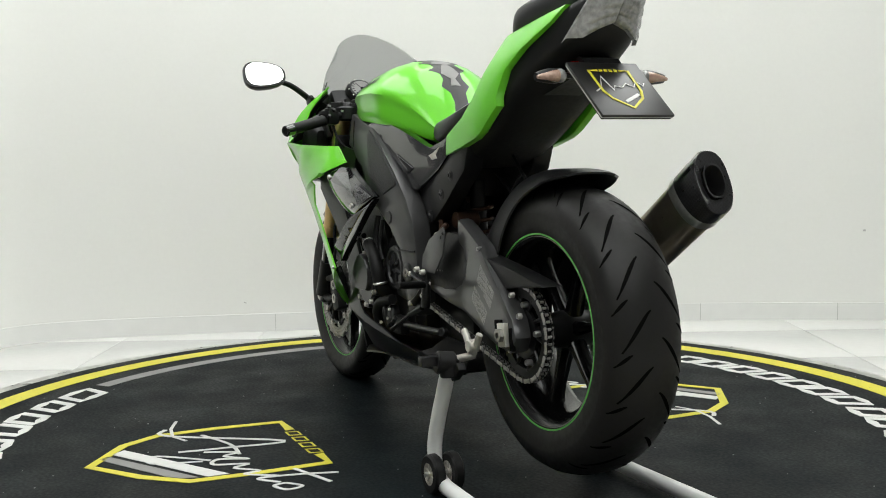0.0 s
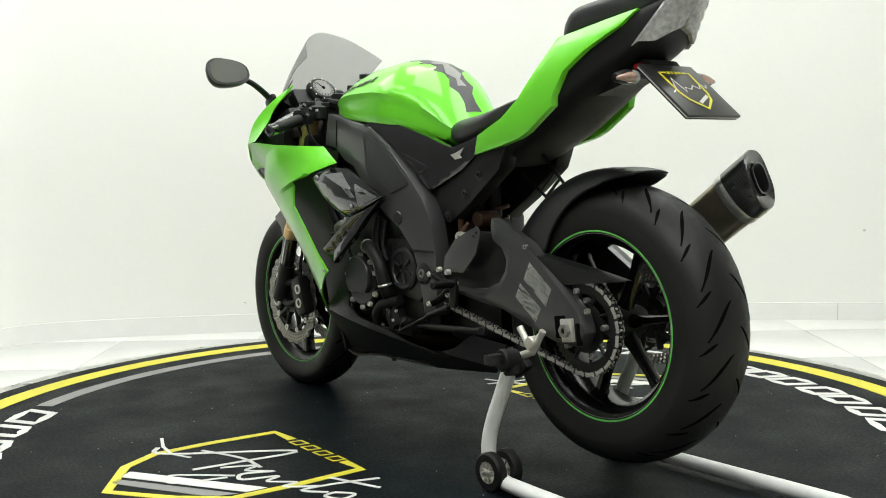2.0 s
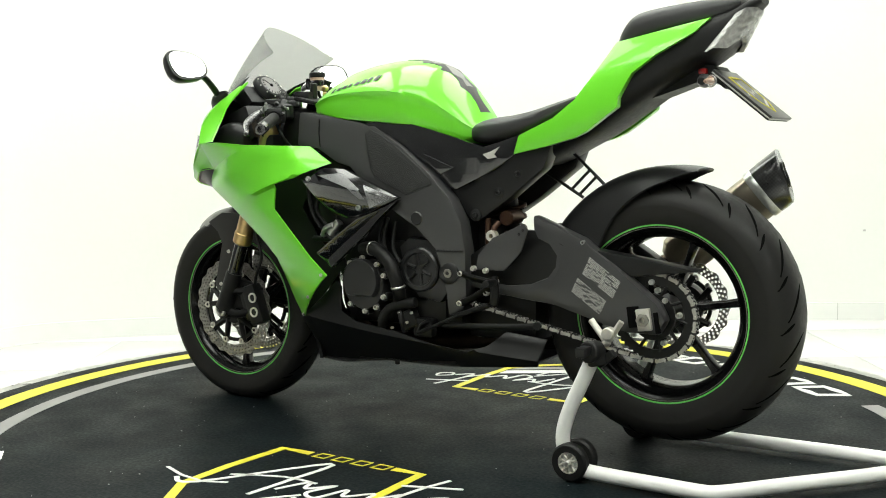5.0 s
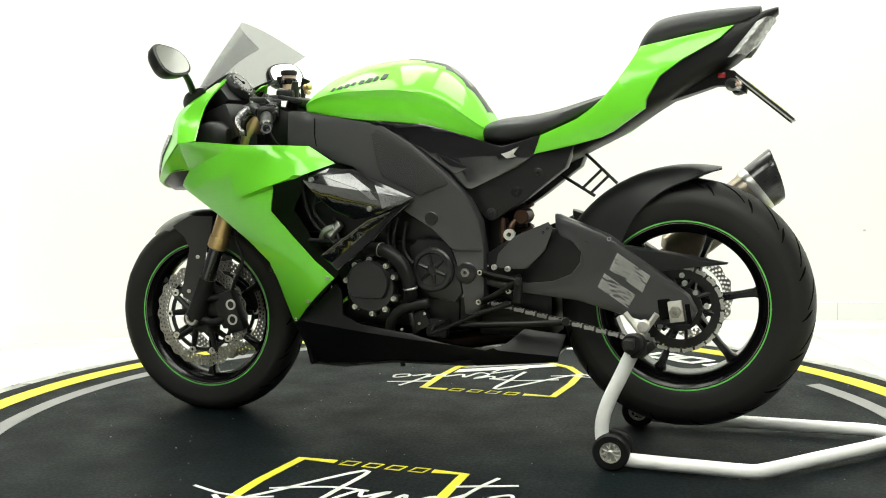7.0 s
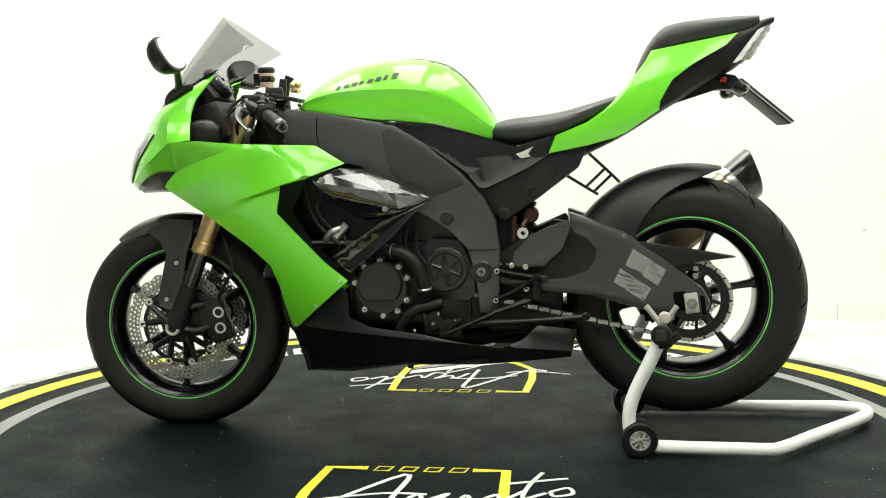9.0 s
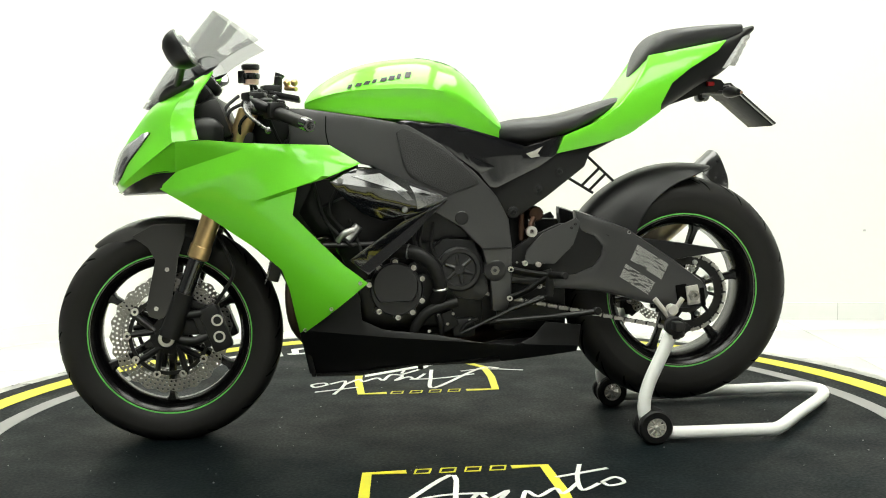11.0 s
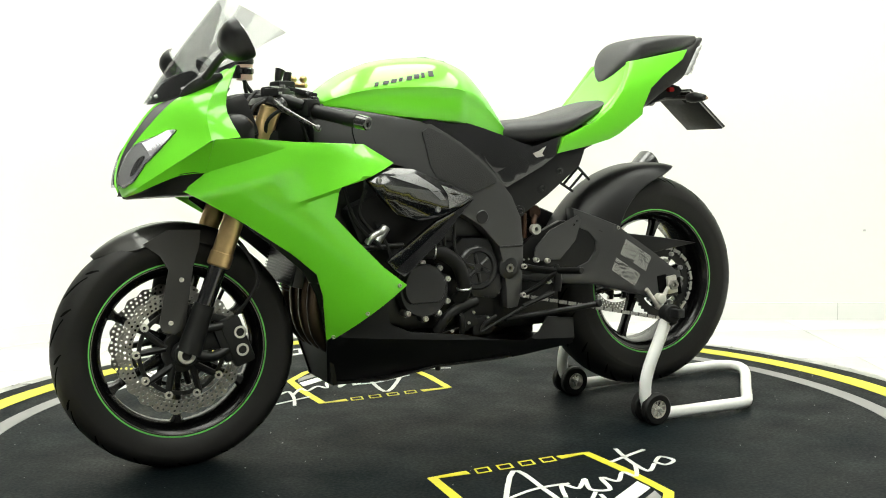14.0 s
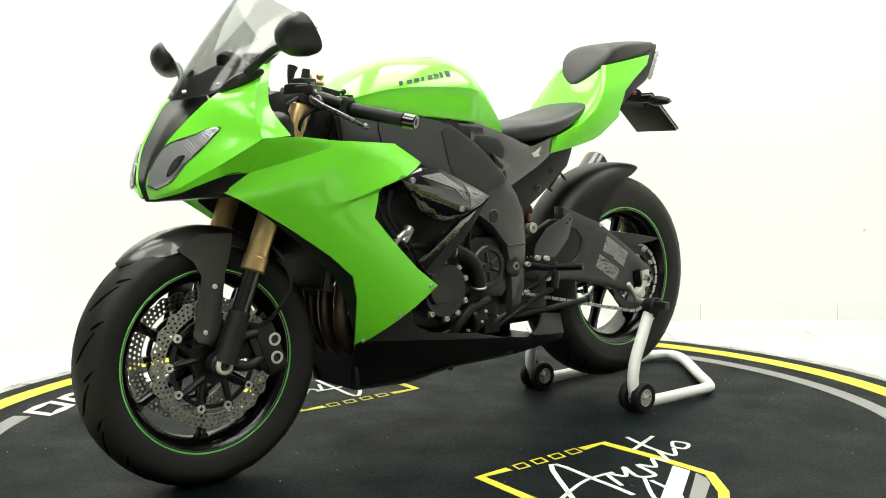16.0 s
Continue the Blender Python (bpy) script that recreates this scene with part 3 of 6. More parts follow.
def petal_disc(centre, y, r0, r1, waves, parent, s):
    """A wavy brake disc with drilled holes."""
    bm = bmesh.new()
    rows = 3
    n = 3 * waves
    rb = r1 - 0.033 * r1 / 0.153

    def at(r, a):
        return (centre.x + r * math.cos(a), y, centre.z + r * math.sin(a))
    for k in range(rows):
        for i in range(n):
            a0, da = 2 * math.pi * (i + k / 3) / n, 2 * math.pi / n
            ra, rz = rb + (r1 - rb) * k / rows, rb + (r1 - rb) * (k + 1) / rows
            ring = []
            for u, v in ((0, 0), (0.5, 0), (1, 0), (1, 0.5), (1, 1), (0.5, 1), (0, 1), (0, 0.5)):
                ang, r = a0 + u * da, ra + v * (rz - ra)
                if k == rows - 1 and v == 1:
                    r += 0.0035 * math.cos(waves * ang)
                ring.append(bm.verts.new(at(r, ang)))
            am, rm, hr = a0 + da / 2, (ra + rz) / 2, 0.0036
            inner = [bm.verts.new(at(rm + hr * math.sin(t), am + hr * math.cos(t) / rm)) for t in (math.pi * (1.25 + 0.25 * j) for j in range(8))]
            for j in range(8):
                bm.faces.new((ring[j], ring[(j + 1) % 8], inner[(j + 1) % 8], inner[j]))
    got = bmesh.ops.extrude_face_region(bm, geom=bm.faces[:])
    bmesh.ops.translate(bm, verts=[g for g in got["geom"] if isinstance(g, bmesh.types.BMVert)], vec=(0, s * 0.005, 0))
    disc = part("brake_disc", bm, DISC, parent, "drilled wavy steel brake disc")
    for k in range(5):
        a = 2 * math.pi * k / 5 + 0.3
        for da in (-0.28, 0.28):
            bm = bmesh.new()
            p0 = centre + Vector((0.04 * math.cos(a), 0, 0.04 * math.sin(a)))
            p1 = centre + Vector(((r0 + 0.004) * math.cos(a + da), 0, (r0 + 0.004) * math.sin(a + da)))
            p0.y = p1.y = y
            rod(bm, p0, p1, 0.010, 0.008, 8)
            part("carrier_arm", bm, DARK, parent)
    bm = bmesh.new()
    lathe(bm, [(0.030, y - s * 0.004), (0.050, y - s * 0.004), (0.050, y + s * 0.006), (0.030, y + s * 0.006)], 32, (centre.x, 0, centre.z))
    lathe(bm, [(r0 - 0.014, y - s * 0.002), (r0 - 0.004, y - s * 0.002), (r0 - 0.004, y + s * 0.004), (r0 - 0.014, y + s * 0.004)], 48, (centre.x, 0, centre.z))
    part("disc_carrier", bm, DARK, parent)
    for k in range(10):
        a = 2 * math.pi * k / 10 + 0.02
        bm = bmesh.new()
        c = (centre.x + (r0 - 0.002) * math.cos(a), centre.z + (r0 - 0.002) * math.sin(a))
        lathe(bm, [(0.0045, y - s * 0.002), (0.010, y - s * 0.002), (0.010, y + s * 0.008), (0.0045, y + s * 0.008)], 14, (c[0], 0, c[1]))
        part("disc_button", bm, CAST, parent)


for s in (-1, 1):
    petal_disc(FA, s * 0.062, 0.112, 0.153, 22, front, s)
petal_disc(RA, -0.105, 0.075, 0.112, 16, rear, -1)


def fork():
    for s in (-1, 1):
        y = s * 0.108
        low, mid, top = Vector((0.748, y, 0.300)), Vector((0.668, y, 0.508)), Vector((0.522, y, 0.890))
        bm = bmesh.new()
        rod(bm, mid, top, 0.0265)
        rod(bm, mid - (top - mid).normalized() * 0.004, mid + (top - mid).normalized() * 0.035, 0.029)
        leg = part("fork_tube", bm, GOLD, bike, "gold anodised upper fork tube")
        bm = bmesh.new()
        rod(bm, low + (mid - low) * 0.3, mid, 0.0215)
        part("fork_slider", bm, GLOSS, leg, "polished black fork slider")
        bm = bmesh.new()
        tube(bm, [low + (mid - low) * 0.55, low + (mid - low) * 0.2, low], lambda t: 0.025 + 0.006 * t, 14)
        rod(bm, (FA.x, y - s * 0.03, FA.z), (FA.x, y + s * 0.010, FA.z), 0.030, seg=20)
        tube(bm, [low, low + Vector((-0.06, 0, -0.015)), low + Vector((-0.125, -s * 0.012, 0.012))], 0.013, 10)
        tube(bm, [low + (mid - low) * 0.25, low + Vector((-0.09, 0, 0.06))], 0.011, 10)
        part("fork_bottom", bm, DARK, leg)
        bm = bmesh.new()
        lathe(bm, [(0.0125, y + s * 0.008), (0.0215, y + s * 0.008), (0.0215, y + s * 0.015), (0.019, y + s * 0.018), (0.0125, y + s * 0.018)], 24, (FA.x, 0, FA.z))
        part("axle_nut", bm, CAST, leg, "bright axle nut")
        bm = bmesh.new()
        cz = Matrix.Rotation(radians(20), 3, "Y")
        block(bm, (0.628, s * 0.098, 0.318), (0.055, 0.042, 0.125), cz, 0.012)
        block(bm, (0.652, s * 0.088, 0.318), (0.045, 0.05, 0.10), cz, 0.010)
        block(bm, (0.690, s * 0.088, 0.322), (0.10, 0.028, 0.045), None, 0.010)
        block(bm, (0.660, s * 0.085, 0.372), (0.09, 0.022, 0.020), Matrix.Rotation(radians(-18), 3, "Y"), 0.006)
        cal = part("brake_caliper", bm, DARK, bike, "black radial brake caliper")
        for dz in (0.022, -0.022):
            bm = bmesh.new()
            lathe(bm, [(0.0105, s * 0.118), (0.0155, s * 0.118), (0.0155, s * 0.122), (0.0105, s * 0.122)], 22, (0.620 + dz * 0.1, 0, 0.319 + dz))
            part("caliper_piston", bm, CAST, cal, "white ringed caliper bolt")
        bm = bmesh.new()
        tube(bm, [(0.628, s * 0.10, 0.38), (0.60, s * 0.12, 0.42), (0.575, s * 0.125, 0.47), (0.60, s * 0.115, 0.54), (0.625, s * 0.07, 0.58)], 0.005, 8)
        part("brake_hose", bm, HOSE, cal)
    bm = bmesh.new()
    block(bm, (0.505, 0, 0.897), (0.075, 0.27, 0.022), Matrix.Rotation(radians(-20), 3, "Y"), 0.008)
    rod(bm, (0.475, 0, 0.89), (0.46, 0, 0.925), 0.018)
    part("top_yoke", bm, MATTE, bike)
    bm = bmesh.new()
    block(bm, (0.585, 0, 0.70), (0.075, 0.27, 0.045), Matrix.Rotation(radians(-20), 3, "Y"), 0.01)
    rod(bm, (0.55, 0, 0.70), (0.48, 0, 0.9), 0.035)
    part("bottom_yoke", bm, DARK, bike)
    bm = bmesh.new()
    rod(bm, (FA.x, -0.112, FA.z), (FA.x, 0.112, FA.z), 0.012)
    part("front_axle", bm, DARK, bike)


fork()


def front_fender():
    bm = bmesh.new()
    rings = []
    n = 22
    for i in range(n + 1):
        t = i / n
        a = radians(51 + 67 * t)
        r = 0.312 + 0.006 * math.sin(math.pi * t)
        w = 0.012 + 0.064 * min(1, t / 0.34) ** 0.75
        ring = []
        for k in range(11):
            q = -1 + k / 5
            drop = (0.008 + 0.034 * min(1, t / 0.25)) * abs(q) ** 3.0
            ring.append((FA.x + (r - drop) * math.cos(a), w * q, FA.z + (r - drop) * math.sin(a)))
        for k in range(10, -1, -1):
            q = -1 + k / 5
            drop = (0.008 + 0.034 * min(1, t / 0.25)) * abs(q) ** 3.0 + 0.003
            ring.append((FA.x + (r - drop) * math.cos(a), (w - 0.002) * q, FA.z + (r - drop) * math.sin(a)))
        rings.append(ring)
    skin(bm, rings)
    fend = part("front_fender", bm, FENDER, bike, "satin dark front fender")
    for s in (-1, 1):
        prof = [(0.70, 0.595), (0.705, 0.555), (0.722, 0.505), (0.748, 0.36), (0.775, 0.342), (0.803, 0.352), (0.81, 0.372), (0.782, 0.500), (0.80, 0.535), (0.84, 0.565), (0.78, 0.597)]
        pts = [(x, 0.076 + 0.010 * max(0, (0.55 - z) / 0.2), z) for x, z in prof]
        part("fender_leg", shell(pts, th=0.004, side=s, step=0.04, edge=0.0015), FENDER, fend, "satin dark fender side")
        for x, z in ((0.752, 0.475), (0.783, 0.372)):
            bm = bmesh.new()
            bolt(bm, x, s * (0.086 if z < 0.4 else 0.080), z, 0.007, 0.005, s)
            part("bolt", bm, CAST, fend)


front_fender()

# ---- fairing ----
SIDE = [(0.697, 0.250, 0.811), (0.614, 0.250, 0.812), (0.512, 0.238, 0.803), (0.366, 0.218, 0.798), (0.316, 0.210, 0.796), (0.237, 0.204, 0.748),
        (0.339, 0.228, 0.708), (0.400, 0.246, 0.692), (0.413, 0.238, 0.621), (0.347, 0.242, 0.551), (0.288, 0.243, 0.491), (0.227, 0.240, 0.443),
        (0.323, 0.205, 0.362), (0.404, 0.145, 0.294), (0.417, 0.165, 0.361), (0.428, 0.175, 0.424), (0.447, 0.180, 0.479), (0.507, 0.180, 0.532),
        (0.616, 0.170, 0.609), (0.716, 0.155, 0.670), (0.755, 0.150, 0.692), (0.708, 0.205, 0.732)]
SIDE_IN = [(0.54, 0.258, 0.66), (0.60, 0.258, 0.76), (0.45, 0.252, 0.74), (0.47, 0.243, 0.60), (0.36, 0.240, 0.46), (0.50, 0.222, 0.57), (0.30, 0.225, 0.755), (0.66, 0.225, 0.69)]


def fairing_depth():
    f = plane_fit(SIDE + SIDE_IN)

    def depth(x, z):
        """The panel with its top chamfer and the fold behind the chin."""
        ridge = 0.748 + 0.150 * (x - 0.237)
        y = f(x, z) - 0.32 * max(0.0, z - ridge) * min(1, max(0.0, (0.66 - x) / 0.10))
        fold = 0.735 + 0.313 * (0.705 - x)
        a = 0.030 * max(0.0, min(1, (x - 0.48) / 0.21))
        t = max(0.0, min(1.15, (0.545 - x) / 0.193))
        v = z - (0.647 + 0.0615 * t)
        y += 0.015 * t * max(0.0, 1 - v / 0.075 if v > 0 else 1 + v / 0.0095)
        d = z - fold
        return y - a * max(0.0, 1 - d / max(0.02, 0.816 - fold) if d > 0 else 1 + d / 0.055)
    return depth


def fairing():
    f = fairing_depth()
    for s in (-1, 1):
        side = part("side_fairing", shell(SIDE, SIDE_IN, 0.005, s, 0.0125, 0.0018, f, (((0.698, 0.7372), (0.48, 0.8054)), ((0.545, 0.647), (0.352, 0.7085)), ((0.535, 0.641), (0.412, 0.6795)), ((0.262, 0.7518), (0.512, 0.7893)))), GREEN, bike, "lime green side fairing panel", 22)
        for x, z in ((0.247, 0.443), (0.322, 0.374), (0.392, 0.312)):
            bm = bmesh.new()
            bolt(bm, x, s * (f(x, z) - 0.002), z, 0.0062, 0.006, s)
            part("bolt", bm, STEEL, side)
        # inner dark lining towards the radiator
        lining = [(0.45, 0.80), (0.33, 0.78), (0.36, 0.70), (0.40, 0.62), (0.34, 0.53), (0.26, 0.45), (0.33, 0.37), (0.40, 0.31), (0.43, 0.42), (0.46, 0.48), (0.55, 0.56), (0.68, 0.66), (0.68, 0.79)]
        part("fairing_lining", shell([(x, 0.135, z) for x, z in lining], th=0.004, side=s, step=0.06, edge=0), MATTE, side)


fairing()

edge_depth = fairing_depth()
SHOULDER = (0.704, edge_depth(0.700, 0.808) - 0.001, 0.808)
# rails of the nose: beside the intake, along the crease, behind it, and over the gill
RAIL_A = spline([(0.640, 0.117, 0.978), (0.708, 0.121, 0.934), (0.766, 0.120, 0.901), (0.818, 0.086, 0.844), (0.855, 0.060, 0.793), (0.878, 0.036, 0.742), (0.883, 0.024, 0.707), (0.873, 0.018, 0.678)], 4)
RAIL_M = spline([(0.620, 0.124, 0.988), (0.676, 0.178, 0.930), (0.707, 0.214, 0.872), SHOULDER], 4)[:-1] + spline([SHOULDER, (0.774, 0.193, 0.759), (0.825, 0.145, 0.722), (0.853, 0.110, 0.700), (0.871, 0.036, 0.679)], 4)
RAIL_R = spline([(0.610, 0.122, 0.992), (0.645, 0.168, 0.930), (0.656, 0.194, 0.878), (0.640, edge_depth(0.640, 0.816) - 0.004, 0.815)], 4)
RAIL_L = spline([(x - 0.002, edge_depth(x, z) - 0.001, z) for x, z in ((0.708, 0.734),)] + [(0.765, 0.176, 0.729), (0.815, 0.140, 0.708), (0.846, 0.105, 0.691), (0.870, 0.034, 0.677)], 4)


def along(rail, u):
    i = max(0.0, min(1.0, u)) * (len(rail) - 1)
    k = min(int(i), len(rail) - 2)
    return rail[k].lerp(rail[k + 1], i - k)


def cowl(u, v, s=1, out=0.0):
    """A point of the nose cowl: u down from the screen, v from the intake to the crease."""
    p = along(RAIL_A, u).lerp(along(RAIL_M, u), v)
    d = (p - Vector((0.58, 0, 0.79))).normalized()
    p = p + d * (out + 0.009 * 4 * v * (1 - v) * math.sin(math.pi * min(1, 0.12 + u * 0.85)))
    return Vector((p.x, s * p.y, p.z))


def sheet(bm, rows, th, centre=(0.55, 0, 0.8)):
    """A thickened sheet of a grid of points, thickened towards the centre."""
    vs = [[bm.verts.new(p) for p in r] for r in rows]
    for a, b in zip(vs, vs[1:]):
        for i in range(len(a) - 1):
            bm.faces.new((a[i], a[i + 1], b[i + 1], b[i]))
    got = bmesh.ops.extrude_face_region(bm, geom=bm.faces[:])
    c = Vector(centre)
    for g in got["geom"]:
        if isinstance(g, bmesh.types.BMVert):
            g.co += (c - g.co).normalized() * th
    return bm


def grid(bm, rows, s=0):
    """Faces over a grid of points; s mirrors their y when given."""
    vs = [[bm.verts.new((p[0], p[1] * s if s else p[1], p[2])) for p in r] for r in rows]
    for a, b in zip(vs, vs[1:]):
        for i in range(len(a) - 1):
            bm.faces.new((a[i], a[i + 1], b[i + 1], b[i]))


def thicken(bm, th, centre=(0.55, 0, 0.8)):
    got = bmesh.ops.extrude_face_region(bm, geom=bm.faces[:])
    c = Vector(centre)
    for g in got["geom"]:
        if isinstance(g, bmesh.types.BMVert):
            g.co += (c - g.co).normalized() * th


LAMP_IN = spline([(0.410, 0.488, 0), (0.425, 0.350, 0), (0.465, 0.275, 0), (0.505, 0.150, 0), (0.540, 0.050, 0), (0.595, 0.000, 0), (0.675, 0.000, 0), (0.850, 0.113, 0)], 4)
LAMP_OUT = spline([(0.410, 0.488, 0), (0.445, 0.488, 0), (0.505, 0.525, 0), (0.565, 0.562, 0), (0.620, 0.562, 0), (0.675, 0.613, 0), (0.780, 0.675, 0), (0.870, 0.500, 0)], 4)


def nose():
    cowls = []
    for s in (-1, 1):
        bm = bmesh.new()
        rows = [[cowl(u / 28, v / 10, s) for v in range(11)] for u in range(29)]
        grid(bm, rows)
        up = len(RAIL_R) - 1
        grid(bm, [[RAIL_M[i].lerp(RAIL_R[i], v / 4) * 1 for v in range(5)] for i in range(up + 1)], s)
        low = RAIL_M[up:]
        side = []
        for i in range(len(low)):
            g = along(RAIL_L, i / (len(low) - 1))
            fade = max(0.0, 1 - i / 5)
            row = [low[i].lerp(g, v / 6) for v in range(7)]
            side.append([Vector((p.x - 0.004 * fade, p.y + fade * (edge_depth(p.x, p.z) - 0.0005 - p.y), p.z)) for p in row])
        grid(bm, side, s)
        bmesh.ops.remove_doubles(bm, verts=bm.verts, dist=0.0004)
        bmesh.ops.recalc_face_normals(bm, faces=bm.faces)
        thicken(bm, 0.005)
        half = part("nose_cowl", bm, GREEN, bike, "lime green nose cowl half", 24)
        cowls.append(half)
        # head lamp: bowl, ribbed reflector and a painted dark reflection under a clear lens

        def lamp(p, q, out):
            i = p * (len(LAMP_IN) - 1)
            k = min(int(i), len(LAMP_IN) - 2)
            a = LAMP_IN[k].lerp(LAMP_IN[k + 1], i - k)
            b = LAMP_OUT[k].lerp(LAMP_OUT[k + 1], i - k)
            w = a.lerp(b, q)
            return cowl(w.x, w.y, s, out)
        bm = bmesh.new()
        sheet(bm, [[lamp(p / 24, q / 8, 0.0022) for q in range(9)] for p in range(25)], 0.002)
        part("lamp_seal", bm, GLOSS, half, "black lamp seal")
        bm = bmesh.new()
        sheet(bm, [[lamp(0.46 + 0.51 * p / 14, 0.07 + 0.86 * q / 10, 0.0045) for q in range(11)] for p in range(15)], 0.002)
        part("headlight", bm, BOWL, half, "clear headlight with a smooth grey bowl")
        bm = bmesh.new()
        rows = []
        for p in range(31):
            rows.append([lamp(0.04 + 0.42 * p / 30, 0.12 + 0.8 * q / 6, 0.0034 + 0.0022 * (p % 2)) for q in range(7)])
        sheet(bm, rows, 0.001)
        part("reflector", bm, REFLECTOR, half, "ribbed chrome reflector", 20)
        bm = bmesh.new()
        rows = []
        for k in range(7):
            r = k / 6
            rows.append([lamp(0.66 + 0.15 * r * math.cos(2 * math.pi * i / 20), 0.74 + 0.14 * r * math.sin(2 * math.pi * i / 20), 0.0062) for i in range(21)])
        sheet(bm, rows, 0.001)
        part("bowl_reflection", bm, GLOSS, half, "dark reflection painted on the lamp bowl")
        bm = bmesh.new()
        sheet(bm, [[lamp(p / 24, q / 10, 0.003 + 0.008 * math.sin(math.pi * q / 10) ** 0.6) for q in range(11)] for p in range(25)], 0.001)
        lens = part("lens", bm, LENS, half, "clear lens")
        lens.visible_shadow = False
        # the dark gill between the nose and the side fairing
        bm = bmesh.new()
        lip = spline([(0.690, 0.160, 0.700), (0.745, 0.148, 0.690), (0.800, 0.106, 0.684), (0.846, 0.060, 0.680), (0.868, 0.022, 0.675)], 4)
        rows = []
        for v in range(13):
            e, l = along(RAIL_L, v / 12), along(lip, v / 12)
            inn = e + Vector((-0.006, -0.010, 0.002))
            rows.append([(e.x, s * (e.y - 0.002), e.z + 0.002), (inn.x, s * inn.y, inn.z), ((inn.x + l.x) / 2, s * (inn.y + l.y) / 2 - s * 0.004, (inn.z + l.z) / 2), (l.x, s * l.y, l.z), (l.x - 0.004, s * (l.y - 0.006), l.z - 0.004), (0.66, s * l.y * 0.6, 0.675)])
        sheet(bm, rows, 0.003, (0.6, 0, 0.9))
        part("chin_panel", bm, MATTE, half, "matt black chin duct", 24)
        # black cockpit lining inside the cowl
        bm = bmesh.new()
        sheet(bm, [[cowl(0.02 + 0.4 * u / 10, 0.3 + 0.66 * v / 6, s, -0.014) for v in range(7)] for u in range(11)], 0.003)
        part("cockpit_lining", bm, MATTE, half)
    bm = bmesh.new()
    mid = spline([(0.770, 0, 0.925), (0.797, 0, 0.898), (0.828, 0, 0.868), (0.858, 0, 0.825), (0.880, 0, 0.775), (0.892, 0, 0.735), (0.896, 0, 0.705), (0.892, 0, 0.679)], 4)
    rows = []
    for u in range(25):
        a, c = along(RAIL_A, 0.1 + 0.9 * u / 24), along(mid, 0.1 + 0.9 * u / 24)
        dip = Vector((-0.050, 0, -0.016)) * (1 - u / 24) ** 0.8 + Vector((-0.006, 0, 0))
        row = []
        for k in range(-8, 9):
            w = abs(k) / 8
            p = c.lerp(a, w) + dip * (1 - w ** 3)
            row.append((p.x - 0.003, math.copysign(p.y + 0.003 * (w == 1), k) if k else 0, p.z))
        rows.append(row)
    sheet(bm, rows, 0.006)
    part("air_intake", bm, SATIN, bike, "satin black ram air intake")
    # wind screen
    bm = bmesh.new()
    base = spline([(0.617, -0.136, 0.993), (0.715, -0.118, 0.936), (0.766, -0.082, 0.912), (0.810, 0, 0.903), (0.766, 0.082, 0.912), (0.715, 0.118, 0.936), (0.617, 0.136, 0.993)], 6)
    top = spline([(0.490, -0.140, 1.070), (0.552, -0.106, 1.116), (0.592, -0.062, 1.146), (0.616, 0, 1.163), (0.592, 0.062, 1.146), (0.552, 0.106, 1.116), (0.490, 0.140, 1.070)], 6)
    rows = []
    for a, b in zip(base, top):
        row = []
        for k in range(11):
            t = k / 10
            p = a.lerp(b, t)
            k2 = math.sin(math.pi * t)
            row.append(p + Vector((0.005 * k2, 0.05 * k2 * p.y, 0.003 * k2)))
        rows.append(row)
    sheet(bm, rows, 0.003, (0.45, 0, 0.95))
    glass = part("windscreen", bm, SCREEN, bike, "smoked transparent windscreen")
    rows = []
    for i, (a, b) in enumerate(zip(base, top)):
        rows.append([a.lerp(b, (0.25 + 0.05 * math.sin(i * 0.6)) * k / 4) + Vector((-0.007, 0, -0.003)) for k in range(5)])
    bm = bmesh.new()
    sheet(bm, rows[2:-2], 0.003, (0.45, 0, 0.95))
    part("screen_cowl", bm, SATIN, glass, "dark inner screen cowl")
    for s in (-1, 1):
        for x, y, z in ((0.784, 0.034, 0.915), (0.731, 0.094, 0.931)):
            bm = bmesh.new()
            c = Vector((x, s * y, z))
            rod(bm, c, c + Vector((0.004, s * 0.003, 0.006)), 0.005, seg=12)
            part("screen_bolt", bm, STEEL, glass)


nose()


